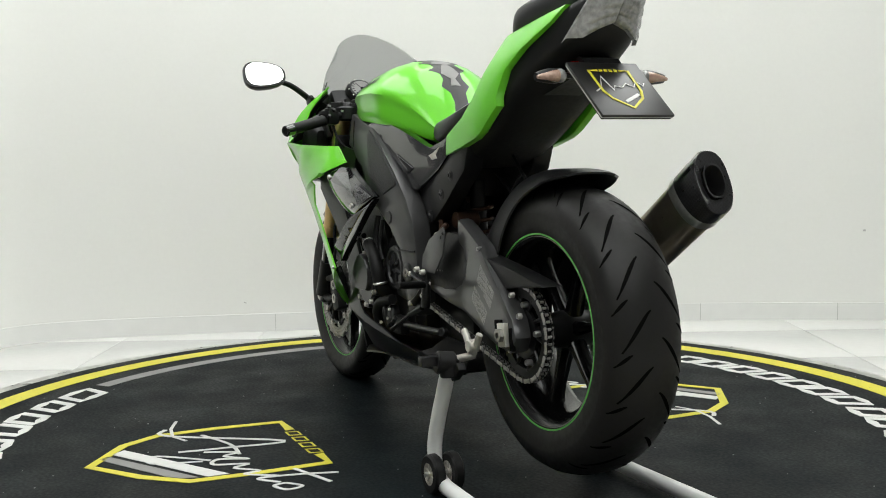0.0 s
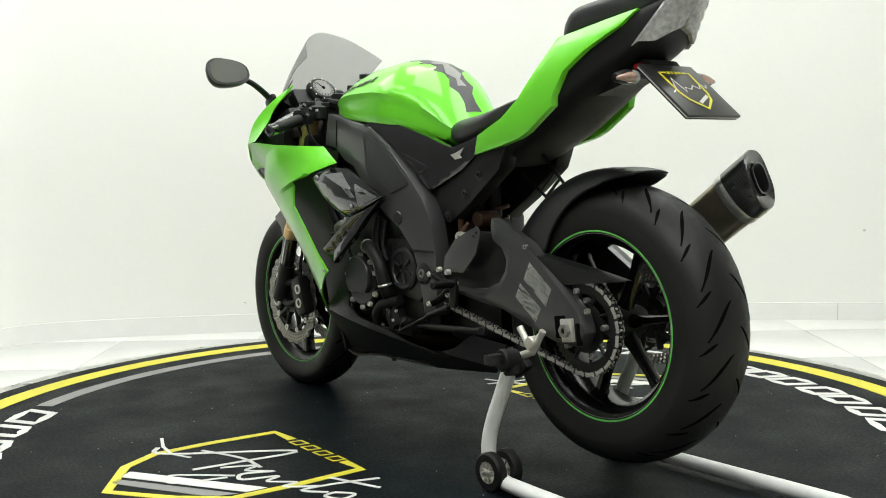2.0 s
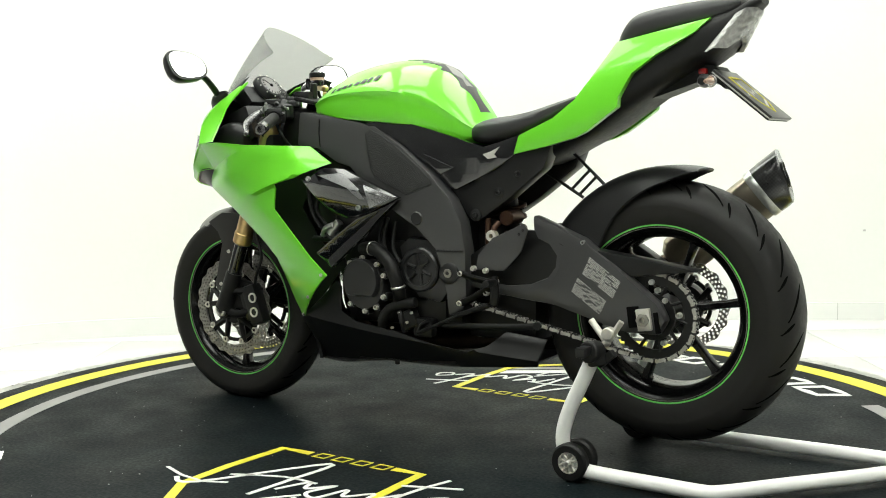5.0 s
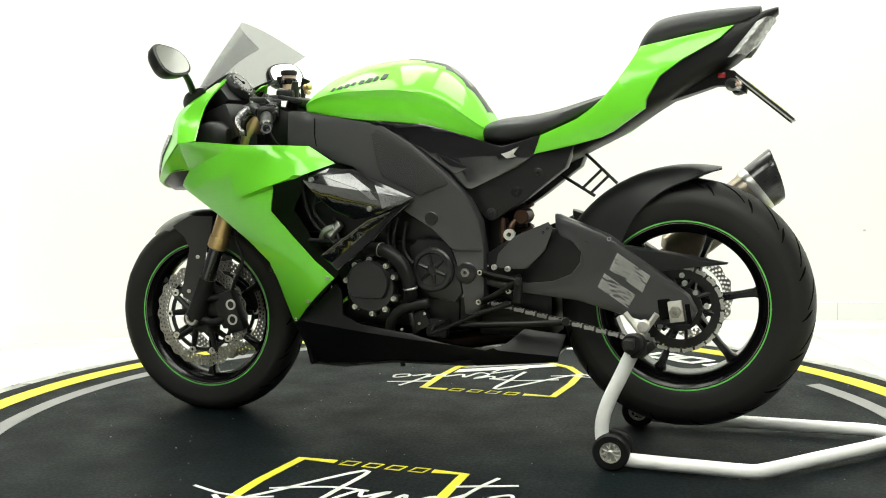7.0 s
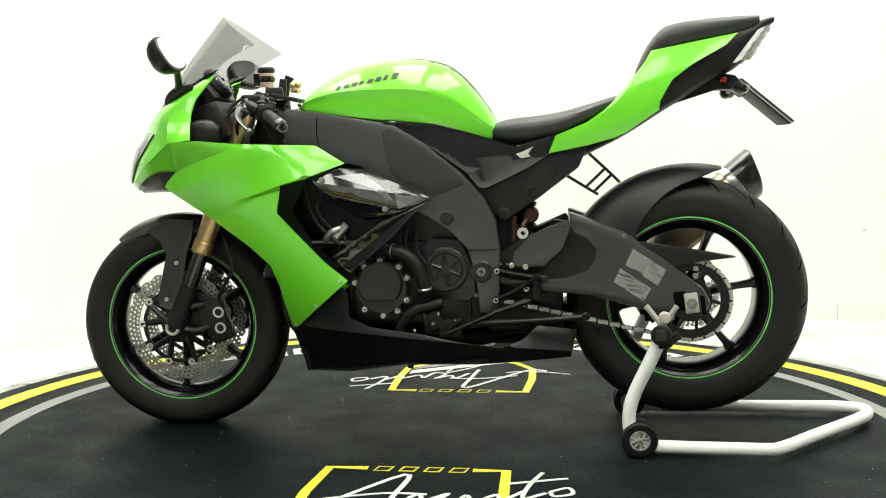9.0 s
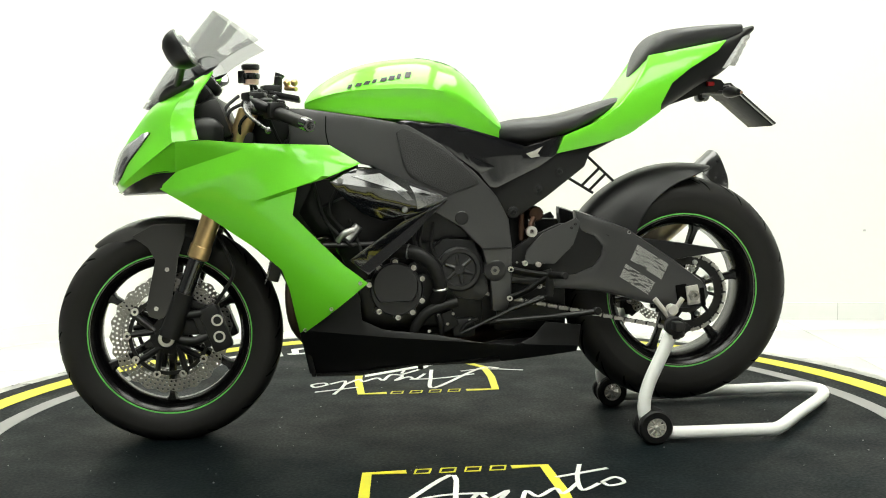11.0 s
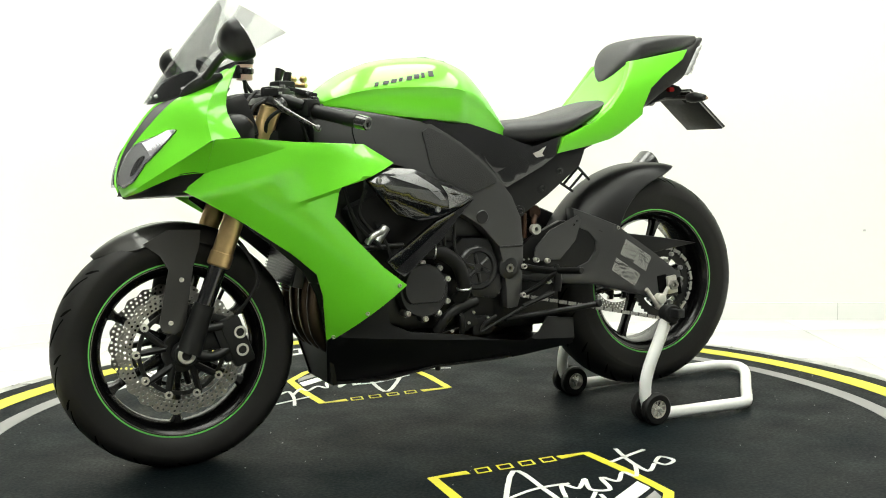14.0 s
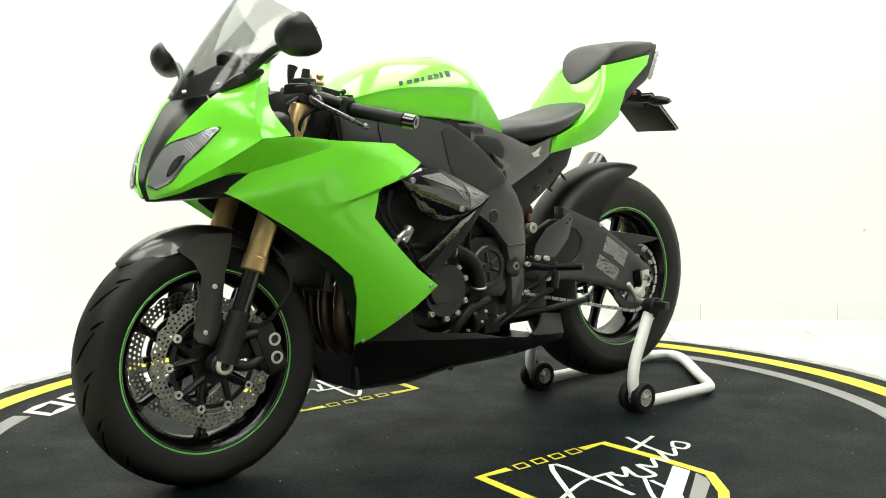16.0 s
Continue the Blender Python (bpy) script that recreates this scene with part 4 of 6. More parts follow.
def mirrors():
    for s in (-1, 1):
        bm = bmesh.new()
        tube(bm, [(0.705, s * 0.140, 0.936), (0.690, s * 0.175, 0.965), (0.672, s * 0.235, 1.000), (0.664, s * 0.285, 1.010)], lambda t: 0.011 - 0.003 * t, 10)
        tube(bm, [(0.745, s * 0.125, 0.915), (0.705, s * 0.150, 0.940), (0.655, s * 0.165, 0.962)], lambda t: 0.006 + 0.014 * math.sin(math.pi * t), 10, 6, 0.7)
        mir = part("mirror", bm, MATTE, bike, "black rear-view mirror on a stalk")
        c = Vector((0.655, s * 0.322, 1.028))
        m = Matrix.Rotation(radians(-4 if s > 0 else -26), 3, "Z") @ Matrix.Rotation(radians(29), 3, "Y")
        bm = bmesh.new()
        rings = []
        for x, k in ((-0.006, 0.98), (0.0, 1.0), (0.016, 0.95), (0.030, 0.80), (0.041, 0.55), (0.046, 0.2)):
            ring = []
            for i in range(28):
                a = 2 * math.pi * i / 28
                yy = 0.069 * math.copysign(abs(math.cos(a)) ** 0.75, math.cos(a))
                zz = 0.047 * math.copysign(abs(math.sin(a)) ** 0.75, math.sin(a)) * (1 + 0.18 * s * yy / 0.069)
                ring.append(c + m @ Vector((x, yy * k, zz * k)))
            rings.append(ring)
        skin(bm, rings)
        part("mirror_shell", bm, MATTE, mir)
        bm = bmesh.new()
        ring = []
        for i in range(28):
            a = 2 * math.pi * i / 28
            yy = 0.060 * math.copysign(abs(math.cos(a)) ** 0.75, math.cos(a))
            zz = 0.041 * math.copysign(abs(math.sin(a)) ** 0.75, math.sin(a)) * (1 + 0.18 * s * yy / 0.060)
            ring.append((yy, zz))
        skin(bm, [[c + m @ Vector((x, y, z)) for y, z in ring] for x in (-0.0065, -0.0085)])
        part("mirror_glass", bm, MIRROR, mir, "mirror glass")


mirrors()


def cockpit():
    bm = bmesh.new()
    c, d = Vector((0.648, 0, 0.968)), Vector((-0.62, 0, 0.55)).normalized()
    rod(bm, c, c + d * 0.028, 0.052, 0.05, 28)
    block(bm, (0.655, 0, 0.945), (0.05, 0.20, 0.07), Matrix.Rotation(radians(40), 3, "Y"), 0.015)
    dash = part("instrument_panel", bm, MATTE, bike, "black instrument panel with a round dial")
    bm = bmesh.new()
    rod(bm, c + d * 0.028, c + d * 0.030, 0.036, 0.036, 28)
    dial = part("dial", bm, GREY, dash, "pale round dial")
    side_v = Vector((0, 1, 0))
    up_v = d.cross(side_v)
    for k in range(14):
        a = radians(-40 + 20 * k)
        e = side_v * math.cos(a) + up_v * math.sin(a)
        bm = bmesh.new()
        rod(bm, c + d * 0.0305 + e * 0.027, c + d * 0.0305 + e * 0.034, 0.0011, seg=6)
        part("tick", bm, GROOVE, dial)
    bm = bmesh.new()
    rod(bm, c + d * 0.031, c + d * 0.031 + (side_v * 0.6 - up_v * 0.8) * 0.030, 0.0012, 0.0008, 6)
    rod(bm, c + d * 0.030, c + d * 0.034, 0.006, 0.005, 14)
    part("needle", bm, GROOVE, dial)
    for k in range(10):
        a = radians(36 * k)
        e = side_v * math.cos(a) + up_v * math.sin(a)
        bm = bmesh.new()
        rod(bm, c + d * 0.026 + e * 0.046, c + d * 0.0295 + e * 0.046, 0.0024, seg=8)
        part("bezel_bolt", bm, CAST, dial)
    bm = bmesh.new()
    block(bm, (0.47, 0, 0.83), (0.10, 0.17, 0.15), Matrix.Rotation(radians(-20), 3, "Y"), 0.02)
    part("steering_head", bm, DARK, bike, "dark steering head")
    bm = bmesh.new()
    block(bm, (0.62, 0, 0.86), (0.09, 0.30, 0.11), Matrix.Rotation(radians(20), 3, "Y"), 0.02)
    block(bm, (0.56, 0.10, 0.80), (0.10, 0.06, 0.07), None, 0.012)
    block(bm, (0.56, -0.10, 0.80), (0.10, 0.06, 0.07), None, 0.012)
    part("cockpit_tray", bm, DARK, dash)
    for s in (-1, 1):
        a, b = Vector((0.492, s * 0.105, 0.900)), Vector((0.362, s * 0.345, 0.842))
        ax = (b - a).normalized()
        bm = bmesh.new()
        rod(bm, a, b, 0.011)
        rod(bm, a - Vector((0, 0, 0.022)), a + Vector((0, 0, 0.022)), 0.034, seg=22)
        bar = part("handlebar", bm, MATTE, bike, "black clip-on handlebar")
        bm = bmesh.new()
        tube(bm, [a.lerp(b, 0.40), a.lerp(b, 0.44), a.lerp(b, 0.88)], lambda t: 0.021 if t < 0.08 else 0.0165, 18, 4)
        part("grip", bm, HOSE, bar, "black rubber grip")
        bm = bmesh.new()
        rod(bm, a.lerp(b, 0.885), a.lerp(b, 1.0), 0.0175, 0.0165, 18)
        part("bar_end", bm, GLOSS, bar, "fluted black bar end")
        bm = bmesh.new()
        block(bm, a.lerp(b, 0.30) + Vector((0, 0, 0.003)), (0.05, 0.05, 0.045), Matrix.Rotation(radians(s * 28), 3, "Z"), 0.012)
        block(bm, a.lerp(b, 0.30) + Vector((-0.012, 0, 0.022)), (0.022, 0.03, 0.016), Matrix.Rotation(radians(s * 28), 3, "Z"), 0.004)
        sw = part("switch_box", bm, SATIN, bar)
        for f, v, r in ((0.26, (-0.022, 0, 0.020), 0.006), (0.34, (-0.024, 0, 0.006), 0.0055), (0.30, (0.0, 0, 0.034), 0.007)):
            bm = bmesh.new()
            p = a.lerp(b, f) + Vector(v)
            rod(bm, p, p + Vector((-0.008, 0, 0.006)), r, r * 0.9, 10)
            part("switch", bm, COVER, sw)
        for f, v in ((0.05, (0.034, 0, 0.020)), (0.20, (0.046, 0, 0.030)), (0.13, (-0.03, 0, 0.010))):
            bm = bmesh.new()
            p = a.lerp(b, f) + Vector(v)
            rod(bm, p, p + Vector((0, 0, 0.007)), 0.0048, 0.0045, 8)
            part("bolt", bm, STEEL, bar)
        bm = bmesh.new()
        m3 = Matrix.Rotation(radians(s * 28), 3, "Z")
        block(bm, a.lerp(b, 0.06) + Vector((0.026, 0, 0.030)), (0.046, 0.052, 0.020), m3, 0.006)
        block(bm, a.lerp(b, -0.10) + Vector((-0.02, 0, 0.018)), (0.050, 0.044, 0.016), m3, 0.005)
        part("clamp_block", bm, COVER, bar, "black anodised clamp block")
        bm = bmesh.new()
        tube(bm, [a.lerp(b, 0.12) + Vector((0.03, 0, 0.012)), a.lerp(b, 0.24) + Vector((0.035, 0, 0.016)), a.lerp(b, 0.36) + Vector((0.02, 0, 0.010))], lambda t: 0.019 - 0.006 * abs(t - 0.4), 14, 5, 0.8)
        part("lever_perch", bm, MATTE, bar)
        bm = bmesh.new()
        rod(bm, a + Vector((0, 0, 0.018)), a + Vector((0, 0, 0.036)), 0.020, 0.017, 20)
        rod(bm, a + Vector((0, 0, 0.036)), a + Vector((0, 0, 0.046)), 0.009, 0.008, 6)
        part("fork_cap", bm, COVER, bar, "grey fork cap")
        bm = bmesh.new()
        rod(bm, a.lerp(b, 0.20) + Vector((0.01, 0, 0)), a.lerp(b, 0.22) + Vector((0.055, s * 0.01, 0.012)), 0.013)
        tube(bm, [a.lerp(b, 0.20) + Vector((0.055, 0, 0.012)), a.lerp(b, 0.38) + Vector((0.078, 0, 0.006)), a.lerp(b, 0.60) + Vector((0.088, 0, -0.004)), a.lerp(b, 0.76) + Vector((0.072, 0, -0.022))],
             lambda t: 0.014 - 0.0075 * t, 12, 6, 0.55)
        bmesh.ops.create_uvsphere(bm, u_segments=10, v_segments=8, radius=0.0085, matrix=Matrix.Translation(a.lerp(b, 0.76) + Vector((0.072, 0, -0.022))))
        part("lever", bm, LEVER if s > 0 else STEEL, bar, "dull grey alloy clutch lever" if s > 0 else "bare brake lever")
    bm = bmesh.new()
    lathe(bm, [(0.001, -0.022), (0.021, -0.022), (0.023, 0.018), (0.001, 0.018)], 22)
    bmesh.ops.rotate(bm, verts=bm.verts, cent=(0, 0, 0), matrix=Matrix.Rotation(radians(90), 3, "X"))
    pot = part("brake_reservoir", around(bm, (0.528, -0.105, 0.993)), FLUID, bike, "pink translucent brake fluid reservoir")
    bm = bmesh.new()
    rod(bm, (0.528, -0.105, 1.011), (0.528, -0.105, 1.028), 0.0255, seg=22)
    part("reservoir_cap", bm, MATTE, pot, "black screw cap")
    bm = bmesh.new()
    rod(bm, (0.528, -0.105, 0.985), (0.528, -0.105, 1.003), 0.0262, seg=22)
    block(bm, (0.552, -0.103, 0.992), (0.022, 0.030, 0.036), None, 0.004)
    part("reservoir_clamp", bm, GLOSS, pot, "black reservoir clamp")
    bm = bmesh.new()
    tube(bm, [(0.528, -0.105, 0.972), (0.52, -0.12, 0.94), (0.48, -0.16, 0.905)], 0.005, 8)
    part("reservoir_hose", bm, HOSE, pot)
    bm = bmesh.new()
    tube(bm, [(0.528, -0.128, 0.990), (0.515, -0.135, 0.960), (0.488, -0.130, 0.925)], 0.006, 8)
    part("reservoir_bracket", bm, DARK, pot)
    bm = bmesh.new()
    block(bm, (0.50, 0.055, 0.925), (0.045, 0.055, 0.04), Matrix.Rotation(radians(20), 3, "Z"), 0.010)
    part("relay_box", bm, MATTE, dash)
    bm = bmesh.new()
    tube(bm, [(0.455, -0.05, 0.935), (0.452, -0.052, 0.975), (0.445, -0.054, 0.995)], lambda t: 0.006 + 0.008 * t, 12, 5)
    part("choke_knob", bm, MATTE, dash)
    for s in (-1, 1):
        bm = bmesh.new()
        section_loft(bm, smooth_stations([(0.585, 0.020, 0.79, 0.85), (0.61, 0.036, 0.775, 0.87), (0.65, 0.040, 0.77, 0.87), (0.69, 0.036, 0.76, 0.85)], 3), 3.5)
        bmesh.ops.translate(bm, verts=bm.verts, vec=(0, s * 0.155, 0))
        part("inner_cowl", bm, DARK, dash, "black inner cowl")
    bm = bmesh.new()
    block(bm, (0.468, 0.03, 0.945), (0.05, 0.05, 0.03), Matrix.Rotation(radians(15), 3, "Z"), 0.008)
    rod(bm, (0.452, 0.01, 0.94), (0.446, 0.012, 0.985), 0.013, 0.010)
    block(bm, (0.43, 0.0, 0.93), (0.08, 0.16, 0.012), Matrix.Rotation(radians(-12), 3, "Y"), 0.004)
    part("ignition_lock", bm, MATTE, bike)
    bm = bmesh.new()
    for x, y, z in ((0.425, -0.012, 0.968), (0.405, 0.010, 0.968)):
        bmesh.ops.create_uvsphere(bm, u_segments=12, v_segments=8, radius=0.010, matrix=Matrix.Translation((x, y, z)))
    rod(bm, (0.43, -0.02, 0.955), (0.40, 0.02, 0.950), 0.006)
    part("steering_damper", bm, GOLD, bike, "brass coloured steering damper fittings")
    for pts in ([(0.55, 0.07, 0.93), (0.585, 0.10, 0.89), (0.575, 0.12, 0.82), (0.54, 0.11, 0.74)], [(0.50, 0.16, 0.89), (0.545, 0.14, 0.85), (0.53, 0.10, 0.76)],
                [(0.47, 0.16, 0.87), (0.45, 0.15, 0.82), (0.43, 0.12, 0.78)], [(0.50, -0.16, 0.89), (0.53, -0.13, 0.85), (0.5, -0.1, 0.76)],
                [(0.53, 0.12, 0.91), (0.575, 0.12, 0.88), (0.565, 0.13, 0.80)]):
        bm = bmesh.new()
        tube(bm, pts, 0.0045, 8)
        part("control_cable", bm, HOSE, bike)


cockpit()

# ---- tank, seat and tail ----
TANK = smooth_stations([(0.378, 0.085, 0.895, 0.915), (0.355, 0.118, 0.888, 0.946), (0.29, 0.150, 0.880, 0.989), (0.209, 0.172, 0.868, 1.018), (0.10, 0.182, 0.858, 1.031),
                        (0.040, 0.182, 0.853, 1.027), (-0.004, 0.160, 0.846, 1.015), (-0.035, 0.144, 0.836, 1.001), (-0.085, 0.118, 0.818, 0.955), (-0.128, 0.098, 0.806, 0.897), (-0.156, 0.080, 0.812, 0.852)], 5)


def tank_ring(x, w, zb, zt):
    """Half across: a rounded top, a waist crease and tucked-in knees."""
    h = zt - zb
    pts = [(0.0, zt), (0.28, zt - 0.025 * h), (0.52, zt - 0.10 * h), (0.73, zt - 0.225 * h), (0.89, zt - 0.37 * h), (0.97, zt - 0.47 * h), (1.0, zt - 0.53 * h), (0.975, zt - 0.60 * h), (0.955, zt - 0.72 * h), (0.965, zt - 0.88 * h), (0.92, zb), (0.5, zb - 0.02), (0, zb - 0.02)]
    return [(q * w, z) for q, z in pts]


def tank():
    bm = bmesh.new()
    rings = []
    for st in TANK:
        half = tank_ring(*st)
        full = [(y, z) for y, z in half] + [(-y, z) for y, z in half[-2:0:-1]]
        rings.append([(st[0], y, z) for y, z in full])
    skin(bm, rings)
    ob = part("fuel_tank", bm, GREEN, bike, "glossy lime green fuel tank", 40)

    def on_tank(x, q, out=0.0012):
        st = min(range(len(TANK) - 1), key=lambda i: abs((TANK[i][0] + TANK[i + 1][0]) / 2 - x))
        a, b = TANK[st], TANK[st + 1]
        t = (x - a[0]) / (b[0] - a[0])
        half = tank_ring(x, *[a[k] + (b[k] - a[k]) * t for k in (1, 2, 3)])
        i = min(int(abs(q)), len(half) - 2)
        f = abs(q) - i
        y, z = (half[i][k] + (half[i + 1][k] - half[i][k]) * f for k in (0, 1))
        return Vector((x, math.copysign(y, q) + math.copysign(out, q) * 0.7, z + out))
    # dark name marks on both shoulders, as plain slanted bars
    for s in (-1, 1):
        for k in range(8):
            x = 0.268 - 0.0215 * k
            q = 4.9 - 0.17 * k
            bm = bmesh.new()
            hgt = 0.95 if k == 0 else 0.62
            rows = [[on_tank(x - dx - 0.006 * (1 - q0), s * (q + hgt * (q0 - 0.5)), 0.0022) for dx in ((0, 0.005, 0.010, 0.0145) if k % 3 else (0, 0.003, 0.006, 0.0095))] for q0 in (0, 0.2, 0.4, 0.6, 0.8, 1)]
            sheet(bm, rows, 0.001, (0.1, 0, 0.9))
            part("name_mark", bm, MATTE, ob, "black lettering mark")
    # black jagged pad over the rear of the tank
    bm = bmesh.new()
    rows = []
    for i in range(13):
        x = 0.075 - 0.215 * i / 12
        w = 0.8 if i % 3 else 1.35
        w *= 0.75 + 0.25 * math.sin(math.pi * i / 12)
        rows.append([on_tank(x, w * k / 4 + (1e-4 if k >= 0 else -1e-4), 0.0015) for k in range(-4, 5)])
    sheet(bm, rows, 0.0015, (0.1, 0, 0.9))
    part("tank_pad", bm, SEAT, ob, "black jagged tank pad sticker")
    bm = bmesh.new()
    rows = [[on_tank(0.02 - 0.11 * i / 6, (0.40 + 0.3 * math.sin(2.1 * i)) * k / 2 + (1e-4 if k >= 0 else -1e-4), 0.0028) for k in range(-2, 3)] for i in range(7)]
    sheet(bm, rows, 0.001, (0.1, 0, 0.9))
    part("pad_print", bm, GREY, ob, "pale pad print")


tank()


def seat_and_tail():
    bm = bmesh.new()
    section_loft(bm, smooth_stations([(-0.120, 0.055, 0.800, 0.828), (-0.150, 0.090, 0.795, 0.850), (-0.20, 0.118, 0.788, 0.862), (-0.27, 0.135, 0.795, 0.868), (-0.34, 0.140, 0.815, 0.880), (-0.41, 0.128, 0.850, 0.899), (-0.47, 0.105, 0.880, 0.916), (-0.51, 0.08, 0.905, 0.924)], 4), 3.0)
    part("seat", bm, SEAT, bike, "matt black vinyl rider's seat")
    bm = bmesh.new()
    section_loft(bm, smooth_stations([(-0.528, 0.014, 0.972, 0.983), (-0.542, 0.050, 0.985, 1.016), (-0.562, 0.082, 1.000, 1.054), (-0.588, 0.098, 1.015, 1.085), (-0.62, 0.102, 1.027, 1.101), (-0.70, 0.092, 1.045, 1.112), (-0.78, 0.072, 1.062, 1.118), (-0.845, 0.05, 1.090, 1.120)], 4), 3.4)
    part("seat_cowl", bm, SEAT, bike, "matt black vinyl seat hump")
    bm = bmesh.new()
    section_loft(bm, smooth_stations([(-0.27, 0.095, 0.735, 0.800), (-0.34, 0.108, 0.735, 0.835), (-0.42, 0.112, 0.772, 0.86), (-0.50, 0.112, 0.812, 0.905), (-0.58, 0.119, 0.862, 0.985), (-0.65, 0.112, 0.905, 1.03), (-0.72, 0.098, 0.948, 1.058), (-0.78, 0.085, 0.978, 1.080), (-0.82, 0.068, 1.015, 1.092), (-0.855, 0.05, 1.07, 1.108), (-0.886, 0.03, 1.10, 1.116)], 4), 3.4)
    core = part("tail_cowl", bm, HOSE, bike, "matt black tail cowl")
    bm = bmesh.new()
    section_loft(bm, smooth_stations([(-0.40, 0.118, 0.80, 0.856), (-0.45, 0.126, 0.82, 0.890), (-0.50, 0.123, 0.84, 0.940), (-0.54, 0.115, 0.87, 0.992), (-0.565, 0.108, 0.92, 1.024), (-0.60, 0.104, 0.95, 1.036), (-0.66, 0.098, 0.98, 1.046)], 4), 7.0, 40)
    part("tail_bridge", bm, GREEN, bike, "lime green tail top behind the seat")
    green = [(-0.294, 0.122, 0.765), (-0.313, 0.135, 0.812), (-0.411, 0.138, 0.852), (-0.468, 0.130, 0.893), (-0.510, 0.124, 0.943), (-0.537, 0.116, 0.984), (-0.562, 0.108, 1.028), (-0.68, 0.100, 1.050), (-0.785, 0.080, 1.070),
             (-0.753, 0.100, 1.038), (-0.669, 0.120, 0.991), (-0.613, 0.128, 0.950), (-0.596, 0.130, 0.921), (-0.581, 0.132, 0.894), (-0.579, 0.132, 0.873), (-0.497, 0.131, 0.817), (-0.466, 0.130, 0.803), (-0.396, 0.128, 0.785)]
    mid = [(-0.45, 0.141, 0.845), (-0.55, 0.138, 0.93), (-0.62, 0.128, 0.985)]
    swell = plane_fit(green + mid)

    def tail_y(x, z):
        """The flank leans inwards above a rising crease."""
        return swell(x, z) + 0.006 - 0.16 * max(0.0, z - (0.950 - 0.30 * (x + 0.529)))
    for s in (-1, 1):
        part("tail_panel", shell(green, mid, 0.02, s, 0.018, 0.003, tail_y, (((-0.512, 0.9449), (-0.735, 1.0118)),)), GREEN, bike, "lime green tail side panel")
        bm = bmesh.new()
        rows = []
        for i in range(25):
            t = i / 24
            notch = 0.026 * (1 - t)
            rail = [(-0.780 - 0.066 * t, s * (0.092 - 0.026 * t), 0.992 + 0.088 * t), (-0.792 - 0.068 * t, s * (0.088 - 0.026 * t), 1.000 + 0.088 * t), (-0.818 - 0.052 * t, s * (0.064 - 0.020 * t), 1.000 + 0.090 * t),
                    (-0.834 - 0.044 * t, s * (0.035 - 0.010 * t), 1.004 + 0.5 * notch + 0.086 * t), (-0.840 - 0.042 * t, s * 0.0005, 1.004 + notch + 0.080 * t)]
            row = []
            for k in range(4):
                for q in range(4):
                    p = Vector(rail[k]).lerp(Vector(rail[k + 1]), q / 4)
                    cell = math.sin(math.pi * (i % 6) / 6) * (1 if q % 2 else 0.25)
                    row.append(p + Vector((-0.0020 * cell, s * 0.001 * cell, -0.001 * cell)))
            rows.append(row + [Vector(rail[4])])
        sheet(bm, rows, 0.010, (-0.6, 0, 1.0))
        part("tail_light", bm, CLEAR, core, "clear faceted tail light lens")
    bm = bmesh.new()
    block(bm, (-0.755, 0, 0.952), (0.02, 0.10, 0.014), None, 0.004)
    part("reflector", bm, RED, core, "red reflector strip")


seat_and_tail()


